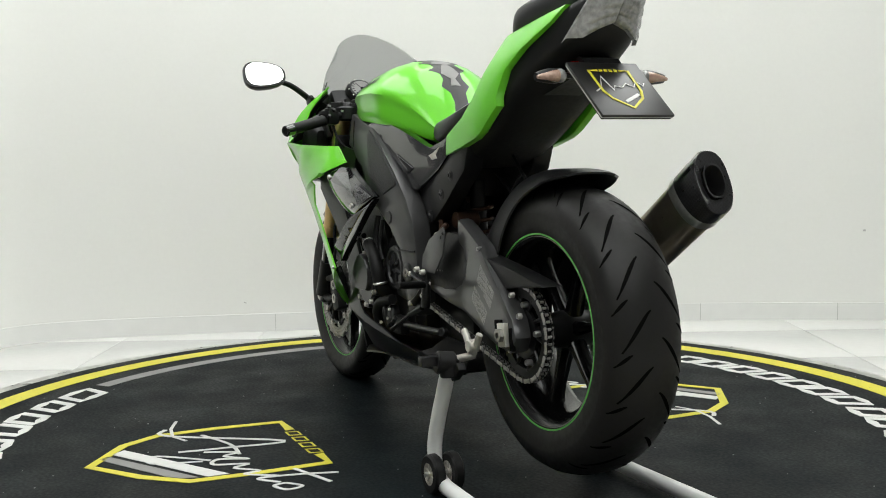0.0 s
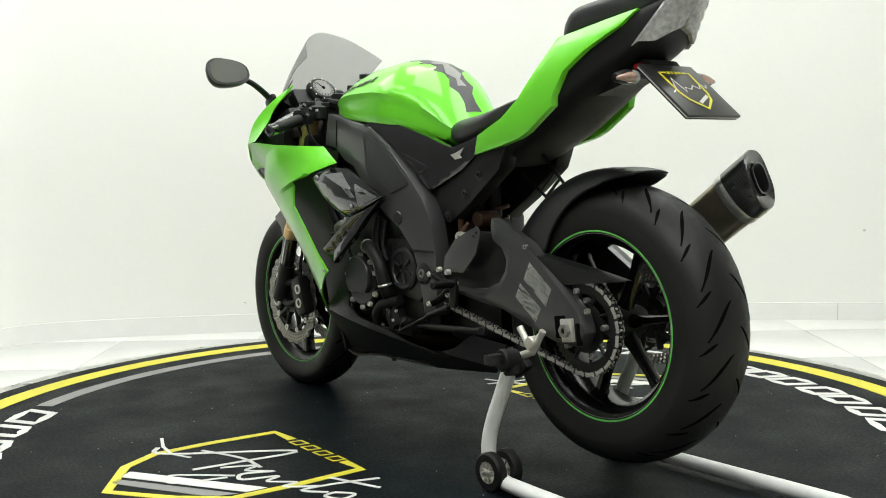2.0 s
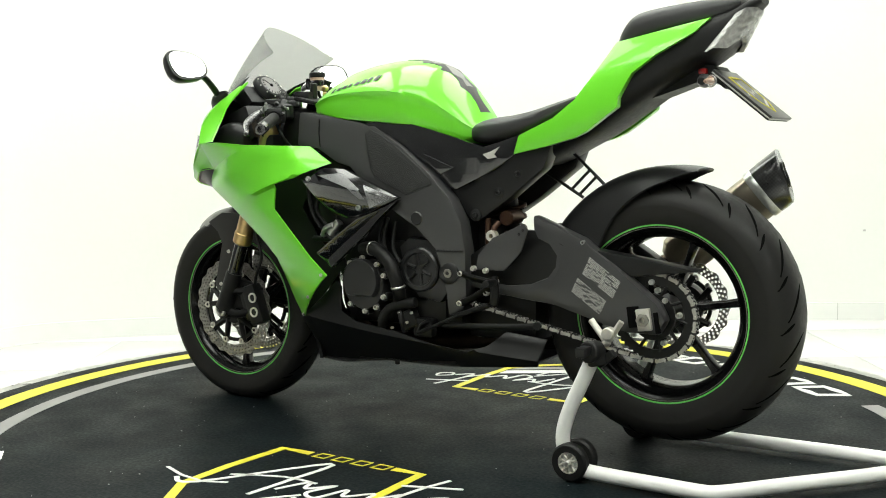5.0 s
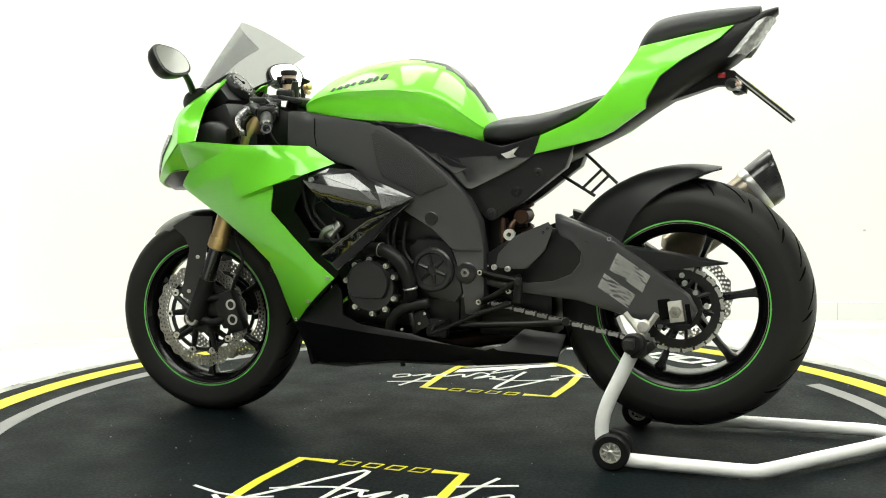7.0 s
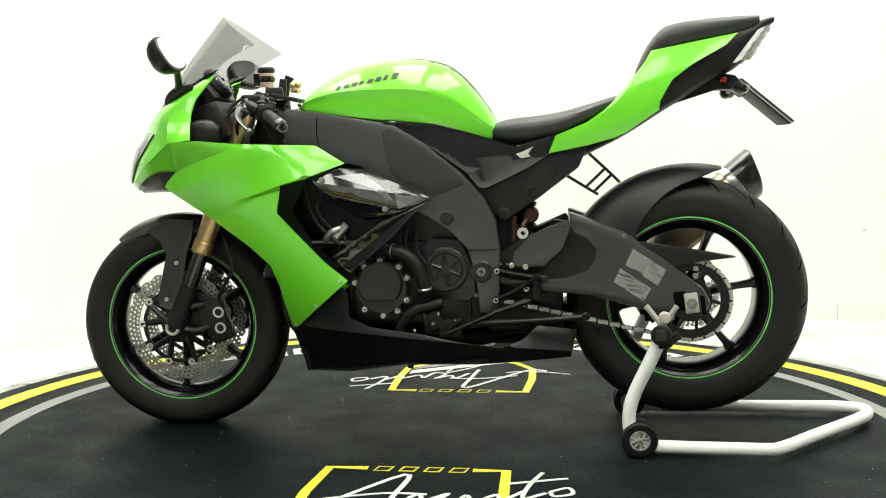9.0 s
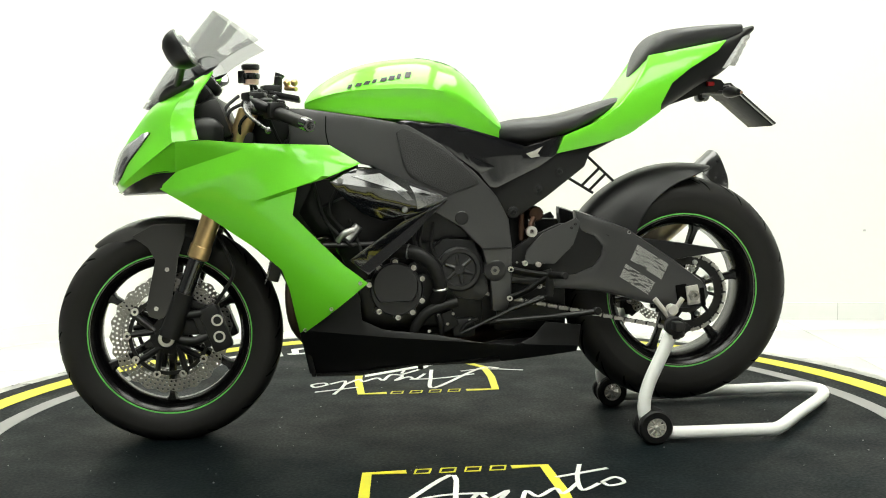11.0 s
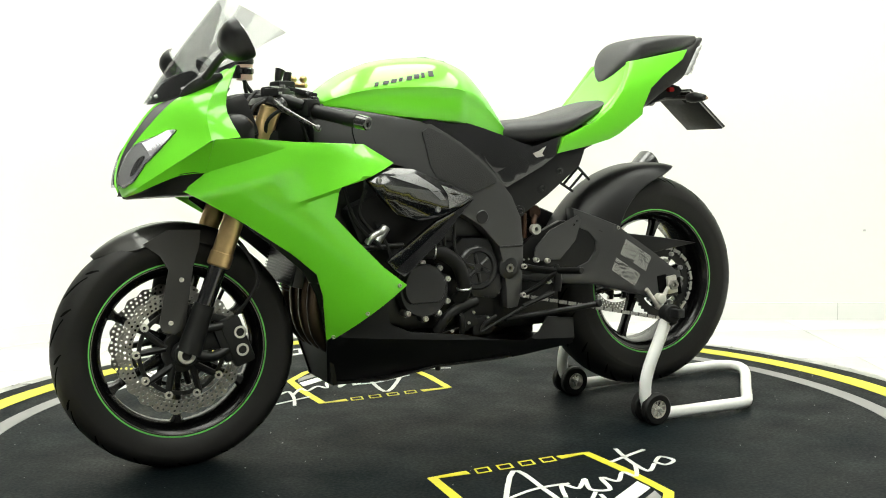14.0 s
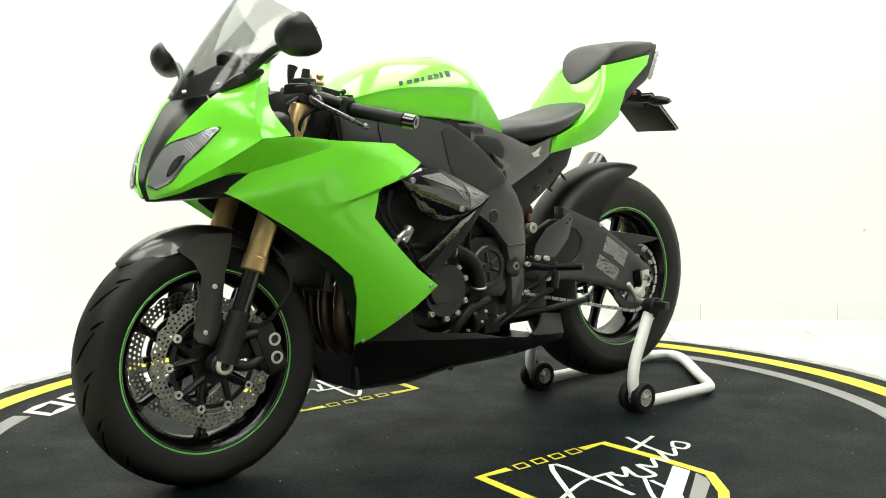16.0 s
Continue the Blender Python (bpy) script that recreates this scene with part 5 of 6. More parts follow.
def plate_holder():
    bm = bmesh.new()
    rings = []
    for x, z, w, h in ((-0.60, 0.905, 0.05, 0.02), (-0.66, 0.925, 0.045, 0.022), (-0.74, 0.95, 0.035, 0.022), (-0.785, 0.945, 0.045, 0.018), (-0.81, 0.92, 0.05, 0.012)):
        rings.append([(x, -w, z - h), (x, w, z - h), (x, w, z + h), (x, -w, z + h)])
    skin(bm, rings)
    holder = part("plate_holder", bm, HOSE, bike, "black number plate bracket")
    up, side = Vector((0.134, 0, 0.113)).normalized(), Vector((0, 1, 0))
    out = side.cross(up).normalized()
    if out.x > 0:
        out = -out
    c = Vector((-0.860, 0.004, 0.894))
    m = Matrix((up, side, out)).transposed()
    bm = bmesh.new()
    block(bm, c, (0.176, 0.172, 0.006), m, 0.002)
    plate = part("plate", bm, BOARD, bike, "black dealer plate with a yellow shield print")
    bm = bmesh.new()
    block(bm, c - out * 0.0048, (0.173, 0.170, 0.0028), m, 0.0005)
    part("plate_backing", bm, PRINT, plate, "pale backing sheet")
    bm = bmesh.new()
    block(bm, c - out * 0.0085, (0.170, 0.166, 0.004), m, 0.001)
    part("plate_carrier", bm, HOSE, plate, "black plate carrier")

    def on(u, v):
        return c + up * u + side * v + out * 0.0035

    def strip(pts, w, closed=False):
        b2 = bmesh.new()
        p = [on(u, v) for u, v in pts]
        rings = []
        n = len(p)
        for i in range(n):
            a, b = (p[i - 1] if i or closed else p[i]), (p[(i + 1) % n] if i < n - 1 or closed else p[i])
            d = (b - a).normalized()
            sd = d.cross(out) * (w / 2)
            rings.append([p[i] + sd, p[i] - sd, p[i] - sd + out * 0.0012, p[i] + sd + out * 0.0012])
        if closed:
            rings.append(rings[0])
        skin(b2, rings, caps=not closed)
        return b2
    part("shield_print", strip([(0.058, 0.026), (0.058, 0.048), (-0.01, 0.046), (-0.035, 0.036), (-0.066, 0.0), (-0.035, -0.036), (-0.01, -0.046), (0.058, -0.048), (0.058, -0.026)], 0.006), YELLOW, plate, "yellow shield print")
    part("stroke_print", strip([(-0.012, 0.062), (0.0, 0.045), (0.038, 0.028), (-0.01, 0.018), (0.006, 0.01), (0.0, -0.005), (0.014, -0.02), (0.002, -0.035), (0.022, -0.048), (0.006, -0.06), (0.016, -0.066)], 0.003), WHITEPRINT, plate, "white stroke print")
    part("band_print", strip([(-0.046, 0.008), (-0.022, -0.034)], 0.008), WHITEPRINT, plate, "white band print")
    for k in range(4):
        part("print_bar", strip([(0.054, 0.019 - 0.012 * k), (0.062, 0.017 - 0.012 * k)], 0.007), YELLOW, plate)
    for s in (-1, 1):
        bm = bmesh.new()
        tube(bm, [(-0.775, 0, 0.93), (-0.785, s * 0.07, 0.926), (-0.79, s * 0.115, 0.925)], 0.007, 8)
        stalk = part("indicator", bm, MATTE, bike, "short indicator on a black stalk")
        bm = bmesh.new()
        tube(bm, [(-0.780, s * 0.092, 0.925), (-0.783, s * 0.110, 0.9248), (-0.786, s * 0.132, 0.924), (-0.790, s * 0.158, 0.922)], lambda t: 0.007 + 0.009 * math.sin(math.pi * min(1, 0.15 + 0.8 * t)), 16)
        part("indicator_shell", bm, MATTE, stalk, "black front shell")
        bm = bmesh.new()
        tube(bm, [(-0.790, s * 0.100, 0.925), (-0.796, s * 0.118, 0.924), (-0.799, s * 0.135, 0.923), (-0.798, s * 0.160, 0.921)], lambda t: 0.0135 * (1 - 0.75 * t * t), 14)
        part("indicator_lens", bm, AMBER, stalk, "clear amber lens")
        bm = bmesh.new()
        tube(bm, [(-0.788, s * 0.094, 0.925), (-0.793, s * 0.104, 0.9245), (-0.797, s * 0.114, 0.9235)], lambda t: 0.009 + 0.006 * math.sin(math.pi * t), 16)
        part("lens_base", bm, CLEAR, stalk, "clear lens base")


plate_holder()


# ---- frame, side covers ----
def frame_and_covers():
    prof = [(0.42, 0.115, 0.895), (0.379, 0.124, 0.893), (0.303, 0.136, 0.882), (0.22, 0.152, 0.868), (0.151, 0.162, 0.855), (0.112, 0.168, 0.846), (0.028, 0.176, 0.796), (-0.064, 0.174, 0.719), (-0.123, 0.168, 0.654), (-0.154, 0.163, 0.593),
            (-0.164, 0.160, 0.515), (-0.162, 0.158, 0.392), (-0.148, 0.158, 0.345), (-0.110, 0.158, 0.345), (-0.106, 0.158, 0.400), (-0.097, 0.160, 0.461), (-0.080, 0.164, 0.518), (-0.025, 0.170, 0.574), (0.050, 0.178, 0.620), (0.125, 0.180, 0.675), (0.20, 0.172, 0.738), (0.25, 0.160, 0.750), (0.33, 0.148, 0.790), (0.42, 0.125, 0.80)]
    for s in (-1, 1):
        inner = [(0.03, 0.190, 0.68), (0.16, 0.180, 0.80)]
        skin_y = plane_fit(prof + inner)
        spar = part("frame_spar", shell(prof, inner, 0.05, s, 0.03, 0.006), FRAME, bike, "dark grey aluminium frame spar")
        pad = [(0.143, 0.827), (0.124, 0.838), (0.086, 0.822), (0.021, 0.781), (-0.034, 0.737), (-0.070, 0.702), (-0.073, 0.689), (0.005, 0.661), (0.060, 0.686), (0.108, 0.708), (0.124, 0.739)]
        part("grip_pad", shell([(x, 0, z) for x, z in pad], th=0.008, side=s, step=0.02, edge=0.0022, depth=lambda x, z: skin_y(x, z) + 0.0035), PAD, spar, "fine grained black knee pad")
        seam = bmesh.new()
        tube(seam, [(0.323, s * (skin_y(0.323, 0.845) + 0.0005), 0.872), (0.324, s * (skin_y(0.323, 0.83) + 0.0005), 0.83), (0.317, s * (skin_y(0.317, 0.795) + 0.0005), 0.795)], 0.0015, 6)
        part("plate_seam", seam, GROOVE, spar)
        bm = bmesh.new()
        rod(bm, (-0.026, s * (skin_y(-0.026, 0.600) - 0.004), 0.600), (-0.026, s * (skin_y(-0.026, 0.600) + 0.003), 0.600), 0.0185, seg=28)
        part("plug", bm, COVER, spar)
        bm = bmesh.new()
        lathe(bm, [(0.012, s * 0.150), (0.030, s * 0.150), (0.030, s * 0.163), (0.024, s * 0.167), (0.012, s * 0.167)], 28, (-0.115, 0, 0.457))
        part("pivot_boss", bm, COVER, spar)
        bm = bmesh.new()
        lathe(bm, [(0.006, s * 0.160), (0.0125, s * 0.160), (0.0125, s * 0.170), (0.006, s * 0.170)], 6, (-0.115, 0, 0.457))
        part("pivot_nut", bm, DISC, spar, "bright hexagonal pivot nut")
        bm = bmesh.new()
        tube(bm, [(x, s * (skin_y(x, 0.515) + 0.0015), 0.516) for x in (-0.160, -0.12, -0.080)], 0.0028, 6)
        part("weld_line", bm, COVER, spar)
        black = [(0.145, 0.160, 0.853), (0.096, 0.162, 0.862), (0.018, 0.164, 0.853), (-0.050, 0.150, 0.835), (-0.129, 0.134, 0.811), (-0.170, 0.130, 0.796), (-0.210, 0.130, 0.785), (-0.255, 0.132, 0.797), (-0.308, 0.128, 0.814), (-0.299, 0.126, 0.767), (-0.245, 0.130, 0.730), (-0.127, 0.142, 0.676), (-0.108, 0.146, 0.679), (-0.076, 0.152, 0.720), (-0.007, 0.160, 0.770), (0.059, 0.164, 0.818)]
        ridge = plane_fit(black)

        def cover_y(x, z):
            """The cover folds along a line from the tank's foot to the tail."""
            return ridge(x, z) + 0.004 - 0.10 * abs(z - (0.775 + 0.16 * (x + 0.15)))
        cover = part("side_cover", shell(black, th=0.022, side=s, step=0.02, edge=0.003, depth=cover_y, crease=(((0.040, 0.8054), (-0.285, 0.7534)),)), GLOSS, bike, "gloss black side cover under the seat", 20)
        wedge = [(-0.039, 0.770), (-0.122, 0.733), (-0.084, 0.714), (-0.057, 0.741)]
        part("cover_wedge", shell([(x, 0, z) for x, z in wedge], th=0.006, side=s, step=0.02, edge=0.0015, depth=lambda x, z: cover_y(x, z) + 0.004), GLOSS, cover, "raised gloss black wedge")
        badge = [(-0.208, 0.766), (-0.228, 0.772), (-0.255, 0.785), (-0.240, 0.766), (-0.247, 0.758), (-0.222, 0.754)]
        part("badge", shell([(x, 0, z) for x, z in badge], th=0.004, side=s, step=0.02, edge=0.0008, depth=lambda x, z: cover_y(x, z) + 0.002), CAST, cover, "small silver badge")
        sub = [(-0.102, 0.120, 0.680), (-0.120, 0.120, 0.645), (-0.156, 0.118, 0.598), (-0.184, 0.116, 0.594), (-0.266, 0.118, 0.647), (-0.373, 0.120, 0.728), (-0.40, 0.12, 0.795), (-0.29, 0.122, 0.768), (-0.24, 0.124, 0.735), (-0.127, 0.122, 0.690)]
        rail = part("subframe_panel", shell(sub, th=0.05, side=s, step=0.04, edge=0.005), MATTE, bike, "matt black subframe panel")
        for x, z in ((-0.175, 0.608), (-0.245, 0.668), (-0.302, 0.716)):
            bm = bmesh.new()
            lathe(bm, [(0.001, s * 0.114), (0.016, s * 0.114), (0.016, s * 0.121), (0.013, s * 0.1225), (0.001, s * 0.1225)], 20, (x, 0, z))
            boss = part("bolt_boss", bm, MATTE, rail)
            bm = bmesh.new()
            bolt(bm, x, s * 0.121, z, 0.009, 0.006, s)
            part("bolt", bm, COVER, boss)
        # glossy pointed air duct covers above the engine
        duct = [(0.322, 0.225, 0.706), (0.292, 0.224, 0.722), (0.250, 0.222, 0.736), (0.188, 0.215, 0.732), (0.094, 0.205, 0.692), (0.012, 0.200, 0.656), (0.045, 0.212, 0.638), (0.076, 0.220, 0.624), (0.124, 0.225, 0.606), (0.180, 0.228, 0.598), (0.235, 0.228, 0.618), (0.279, 0.228, 0.657)]
        bulge = plane_fit(duct + [(0.17, 0.238, 0.66)])

        def duct_y(x, z):
            """Two facets that meet along a line from the front bolt to the pointed tip."""
            return bulge(x, z) + 0.008 - 0.28 * abs(z - (0.655 + 0.155 * (x - 0.012)))
        d_ob = part("duct_cover", shell(duct, [(0.17, 0.238, 0.66)], 0.02, s, 0.02, 0.004, duct_y, (((0.300, 0.6996), (0.030, 0.6578)),)), GLOSS, bike, "gloss black pointed duct cover", 18)
        blade = [(0.012, 0.208, 0.650), (0.067, 0.218, 0.602), (0.115, 0.220, 0.552), (0.225, 0.226, 0.462), (0.248, 0.228, 0.478), (0.273, 0.228, 0.502), (0.134, 0.228, 0.598), (0.076, 0.222, 0.620)]
        face = plane_fit(blade)

        def blade_y(x, z):
            """A shallow trough along the blade."""
            return face(x, z) - 0.006 + 0.35 * abs((z - 0.602) * 0.8 + (x - 0.090) * 0.62)
        part("duct_blade", shell(blade, th=0.02, side=s, step=0.02, edge=0.003, depth=blade_y, crease=(((0.060, 0.6252), (0.225, 0.4974)),)), GLOSS, d_ob, "gloss black slanted duct blade", 18)
        for x, z in ((0.292, 0.706), (0.128, 0.628)):
            bm = bmesh.new()
            bolt(bm, x, s * (duct_y(x, z) - 0.001), z, 0.009, 0.007, s)
            part("bolt", bm, STEEL, d_ob)
        for pts in ([(0.262, 0.716), (0.188, 0.722), (0.120, 0.676), (0.149, 0.679)], [(0.115, 0.690), (0.022, 0.656), (0.094, 0.628), (0.101, 0.665)], [(0.177, 0.697), (0.121, 0.652), (0.106, 0.652), (0.125, 0.676)]):
            part("duct_print", shell([(x, 0, z) for x, z in pts], th=0.003, side=s, step=0.015, edge=0, depth=lambda x, z: duct_y(x, z) + 0.0014), FACET, d_ob, "silver graphic on the duct cover")


frame_and_covers()


# ---- engine ----
def engine():
    bm = bmesh.new()
    block(bm, (0.08, 0, 0.42), (0.34, 0.27, 0.24), None, 0.03)
    eng = part("engine", bm, DARK, bike, "dark four-cylinder engine block")
    # added dark blocks near linkage, shock and airbox plug see-through gaps
    for name, c, size, tilt, bv in (("cylinder_head", (0.21, 0, 0.56), (0.20, 0.28, 0.24), 22, 0.02), ("airbox", (0.0, 0, 0.62), (0.30, 0.24, 0.28), 0, 0.03), ("gearbox", (-0.06, 0, 0.40), (0.14, 0.24, 0.20), 0, 0.02),
                                    ("battery_box", (-0.09, 0, 0.72), (0.24, 0.19, 0.14), 0, 0.03), ("linkage_filler", (-0.225, 0, 0.35), (0.21, 0.16, 0.15), 0, 0.02), ("shock_filler", (-0.175, 0, 0.52), (0.07, 0.14, 0.16), 0, 0.015), ("airbox_front_filler", (0.345, 0, 0.645), (0.15, 0.20, 0.19), 0, 0.03), ("intake_duct", (0.34, 0, 0.76), (0.20, 0.22, 0.12), 0, 0.03)):
        bm = bmesh.new()
        block(bm, c, size, Matrix.Rotation(radians(tilt), 3, "Y"), bv)
        part(name, bm, DARK, eng)
    for s in (-1, 1):
        bm = bmesh.new()
        c = (0.150, 0, 0.415)
        lathe(bm, [(0.001, s * 0.15), (0.070, s * 0.15), (0.070, s * 0.178), (0.066, s * 0.184), (0.001, s * 0.184)], 44, c)
        cov = part("crank_cover", bm, COVER, bike, "round dark engine cover with bright bolts")
        bm = bmesh.new()
        ring = [(0.060 * math.cos(a), max(-0.043, 0.060 * math.sin(a))) for a in (2 * math.pi * k / 40 for k in range(40))]
        skin(bm, [[(c[0] + 0.003 + x * q, s * y, c[2] + 0.012 + z * q) for x, z in ring] for q, y in ((1.0, 0.182), (1.0, 0.193), (0.94, 0.198), (0.90, 0.198))])
        part("cover_face", bm, COVER, cov, "raised flat face of the cover")
        for a in (12, 52, 88, 129, 158, 205, 236, 268, 310):
            bm = bmesh.new()
            x, z = c[0] + 0.0735 * math.cos(radians(a)), c[2] + 0.0735 * math.sin(radians(a))
            lathe(bm, [(0.001, s * 0.15), (0.0115, s * 0.15), (0.0115, s * 0.179), (0.001, s * 0.179)], 12, (x, 0, z))
            lug = part("bolt_lug", bm, COVER, cov)
            bm = bmesh.new()
            bolt(bm, x, s * 0.178, z, 0.0088, 0.010, s)
            part("bolt", bm, CAST, lug)
        bm = bmesh.new()
        c2 = (-0.020, 0, 0.462)
        lathe(bm, [(0.001, s * 0.14), (0.060, s * 0.14), (0.060, s * 0.160), (0.055, s * 0.164), (0.046, s * 0.164), (0.043, s * 0.158), (0.001, s * 0.158)], 40, c2)
        spk = part("sprocket_cover", bm, COVER, bike, "round sprocket cover with six ribs")
        for k in range(6):
            a = radians(60 * k + 20)
            bm = bmesh.new()
            rod(bm, (c2[0] + 0.012 * math.cos(a), s * 0.159, c2[2] + 0.012 * math.sin(a)), (c2[0] + 0.040 * math.cos(a), s * 0.159, c2[2] + 0.040 * math.sin(a)), 0.0062, 0.0045, seg=8)
            part("rib", bm, COVER, spk)
        lower = [(0.05, 0.150, 0.52), (0.02, 0.150, 0.545), (-0.06, 0.150, 0.54), (-0.09, 0.150, 0.47), (-0.10, 0.150, 0.40), (-0.08, 0.150, 0.375), (-0.01, 0.150, 0.385), (0.03, 0.150, 0.44)]
        part("gear_cover", shell(lower, th=0.03, side=s, step=0.05, edge=0.006), COVER, eng)
        bm = bmesh.new()
        tube(bm, [(0.17, s * 0.150, 0.510), (0.134, s * 0.176, 0.516), (0.100, s * 0.185, 0.512), (0.062, s * 0.188, 0.486), (0.042, s * 0.188, 0.450), (0.034, s * 0.180, 0.405), (0.045, s * 0.16, 0.380)], 0.0185, 14)
        hose = part("water_hose", bm, HOSE, bike, "black rubber coolant hose")
        bm = bmesh.new()
        tube(bm, [(0.105, s * 0.16, 0.300), (0.090, s * 0.172, 0.330), (0.057, s * 0.174, 0.358), (-0.011, s * 0.165, 0.374)], 0.014, 12)
        part("lower_hose", bm, HOSE, hose)
        bm = bmesh.new()
        rod(bm, (0.121, s * 0.179, 0.516), (0.114, s * 0.181, 0.515), 0.0208, seg=16)
        part("hose_clip", bm, STEEL, hose, "steel hose clip")
        bm = bmesh.new()
        rod(bm, (0.0345, s * 0.183, 0.418), (0.0338, s * 0.182, 0.411), 0.0208, seg=16)
        part("hose_clip", bm, STEEL, hose, "steel hose clip")
        for pts in ([(0.09, s * 0.165, 0.60), (0.10, s * 0.172, 0.54), (0.075, s * 0.175, 0.49)], [(0.075, s * 0.165, 0.60), (0.085, s * 0.172, 0.53), (0.055, s * 0.175, 0.475)], [(0.05, s * 0.165, 0.59), (0.055, s * 0.172, 0.52), (0.03, s * 0.175, 0.48)],
                    [(0.27, s * 0.15, 0.60), (0.24, s * 0.17, 0.52), (0.22, s * 0.16, 0.45)], [(0.30, s * 0.16, 0.68), (0.32, s * 0.17, 0.62), (0.27, s * 0.17, 0.56)], [(0.36, s * 0.16, 0.70), (0.33, s * 0.17, 0.60), (0.26, s * 0.17, 0.53)]):
            bm = bmesh.new()
            tube(bm, pts, 0.005, 8)
            part("engine_cable", bm, HOSE, eng)
        bm = bmesh.new()
        rod(bm, (0.245, s * 0.16, 0.585), (0.275, s * 0.165, 0.548), 0.013)
        tube(bm, [(0.30, s * 0.165, 0.545), (0.285, s * 0.172, 0.565), (0.26, s * 0.17, 0.575)], 0.009, 10)
        part("coil_fitting", bm, STEEL, eng, "bright metal fitting")
        bm = bmesh.new()
        rod(bm, (0.34, s * 0.16, 0.535), (0.20, s * 0.165, 0.535), 0.008)
        part("engine_stay", bm, DARK, eng)
        bm = bmesh.new()
        block(bm, (0.015, s * 0.155, 0.325), (0.05, 0.03, 0.05), Matrix.Rotation(radians(25), 3, "Y"), 0.008)
        block(bm, (-0.03, s * 0.15, 0.305), (0.06, 0.03, 0.05), None, 0.008)
        tube(bm, [(0.05, s * 0.15, 0.37), (0.035, s * 0.17, 0.33), (0.03, s * 0.16, 0.29)], 0.008, 10)
        part("gear_linkage_box", bm, DARK, eng)
        for x, z in ((0.04, 0.342), (0.015, 0.318), (0.0, 0.345), (-0.045, 0.325), (0.065, 0.30), (0.03, 0.372)):
            bm = bmesh.new()
            bolt(bm, x, s * 0.168, z, 0.005, 0.006, s)
            part("bolt", bm, CAST, eng)
    # radiator with fine fins
    m = Matrix.Rotation(radians(-14), 3, "Y")
    bm = bmesh.new()
    block(bm, (0.440, 0, 0.575), (0.03, 0.25, 0.28), m, 0.006)
    rad = part("radiator", bm, DARK, bike, "black finned radiator")
    bm = bmesh.new()
    for k in range(36):
        p = Vector((0.445, 0, 0.565)) + m @ Vector((0.0165, 0, -0.14 + 0.008 * k))
        block(bm, p, (0.002, 0.24, 0.003), m, 0)
    tagged(part("radiator_fins", bm, DARK, rad), kind="stuff")
    for k in range(4):
        y = -0.105 + 0.07 * k
        bm = bmesh.new()
        tube(bm, [(0.31, y, 0.53), (0.395, y, 0.49), (0.425, y * 1.02, 0.41), (0.405, y * 0.9, 0.30), (0.30, y * 0.55, 0.235), (0.12, y * 0.3 - 0.02, 0.225)], 0.019, 12)
        part("exhaust_header", bm, HEADER, bike, "heat-blued exhaust header pipe")


engine()


def belly_depth(prof):
    f = plane_fit(prof)

    def depth(x, z):
        """The pan bulges to a crease that falls towards the rear."""
        crease = 0.272 + 0.10 * x
        return f(x, z) + 0.010 - (0.30 if z < crease else 0.55) * abs(z - crease)
    return depth


def belly_pan():
    prof = [(0.406, 0.115, 0.302), (0.337, 0.180, 0.350), (0.265, 0.205, 0.417), (0.247, 0.205, 0.40), (0.242, 0.195, 0.334), (0.187, 0.186, 0.309), (0.041, 0.172, 0.290), (-0.054, 0.162, 0.268), (-0.165, 0.150, 0.251), (-0.220, 0.142, 0.270), (-0.262, 0.136, 0.306), (-0.367, 0.120, 0.290),
            (-0.349, 0.120, 0.220), (-0.133, 0.140, 0.205), (-0.123, 0.143, 0.221), (0.062, 0.150, 0.207), (0.210, 0.152, 0.199), (0.226, 0.150, 0.187), (0.338, 0.115, 0.180), (0.384, 0.10, 0.178)]
    for s in (-1, 1):
        pan = part("belly_pan", shell(prof, [(0.25, 0.172, 0.26), (0.05, 0.165, 0.235), (0.10, 0.172, 0.275)], 0.006, s, 0.02, 0.002, belly_depth(prof), (((0.375, 0.3095), (-0.12, 0.260)), ((-0.20, 0.252), (-0.35, 0.237)))), SATIN, bike, "matt black belly pan half")
        bm = bmesh.new()
        rod(bm, (0.085, s * 0.12, 0.20), (0.085, s * 0.12, 0.188), 0.008, seg=10)
        part("bolt", bm, DARK, pan)
    bm = bmesh.new()
    rings = []
    for x, w, z in ((0.378, 0.09, 0.174), (0.247, 0.148, 0.183), (0.1, 0.148, 0.203), (-0.1, 0.142, 0.203), (-0.328, 0.118, 0.219)):
        rings.append([(x, -w, z), (x, w, z), (x, w, z + 0.005), (x, -w, z + 0.005)])
    skin(bm, rings)
    part("belly_floor", bm, SATIN, bike)
    bm = bmesh.new()
    skin(bm, [[(0.378, -0.10, 0.175), (0.378, 0.10, 0.175), (0.400, 0.115, 0.30), (0.400, -0.115, 0.30)], [(0.366, -0.10, 0.175), (0.366, 0.10, 0.175), (0.388, 0.115, 0.30), (0.388, -0.115, 0.30)]])
    part("belly_nose", bm, SATIN, bike)


belly_pan()


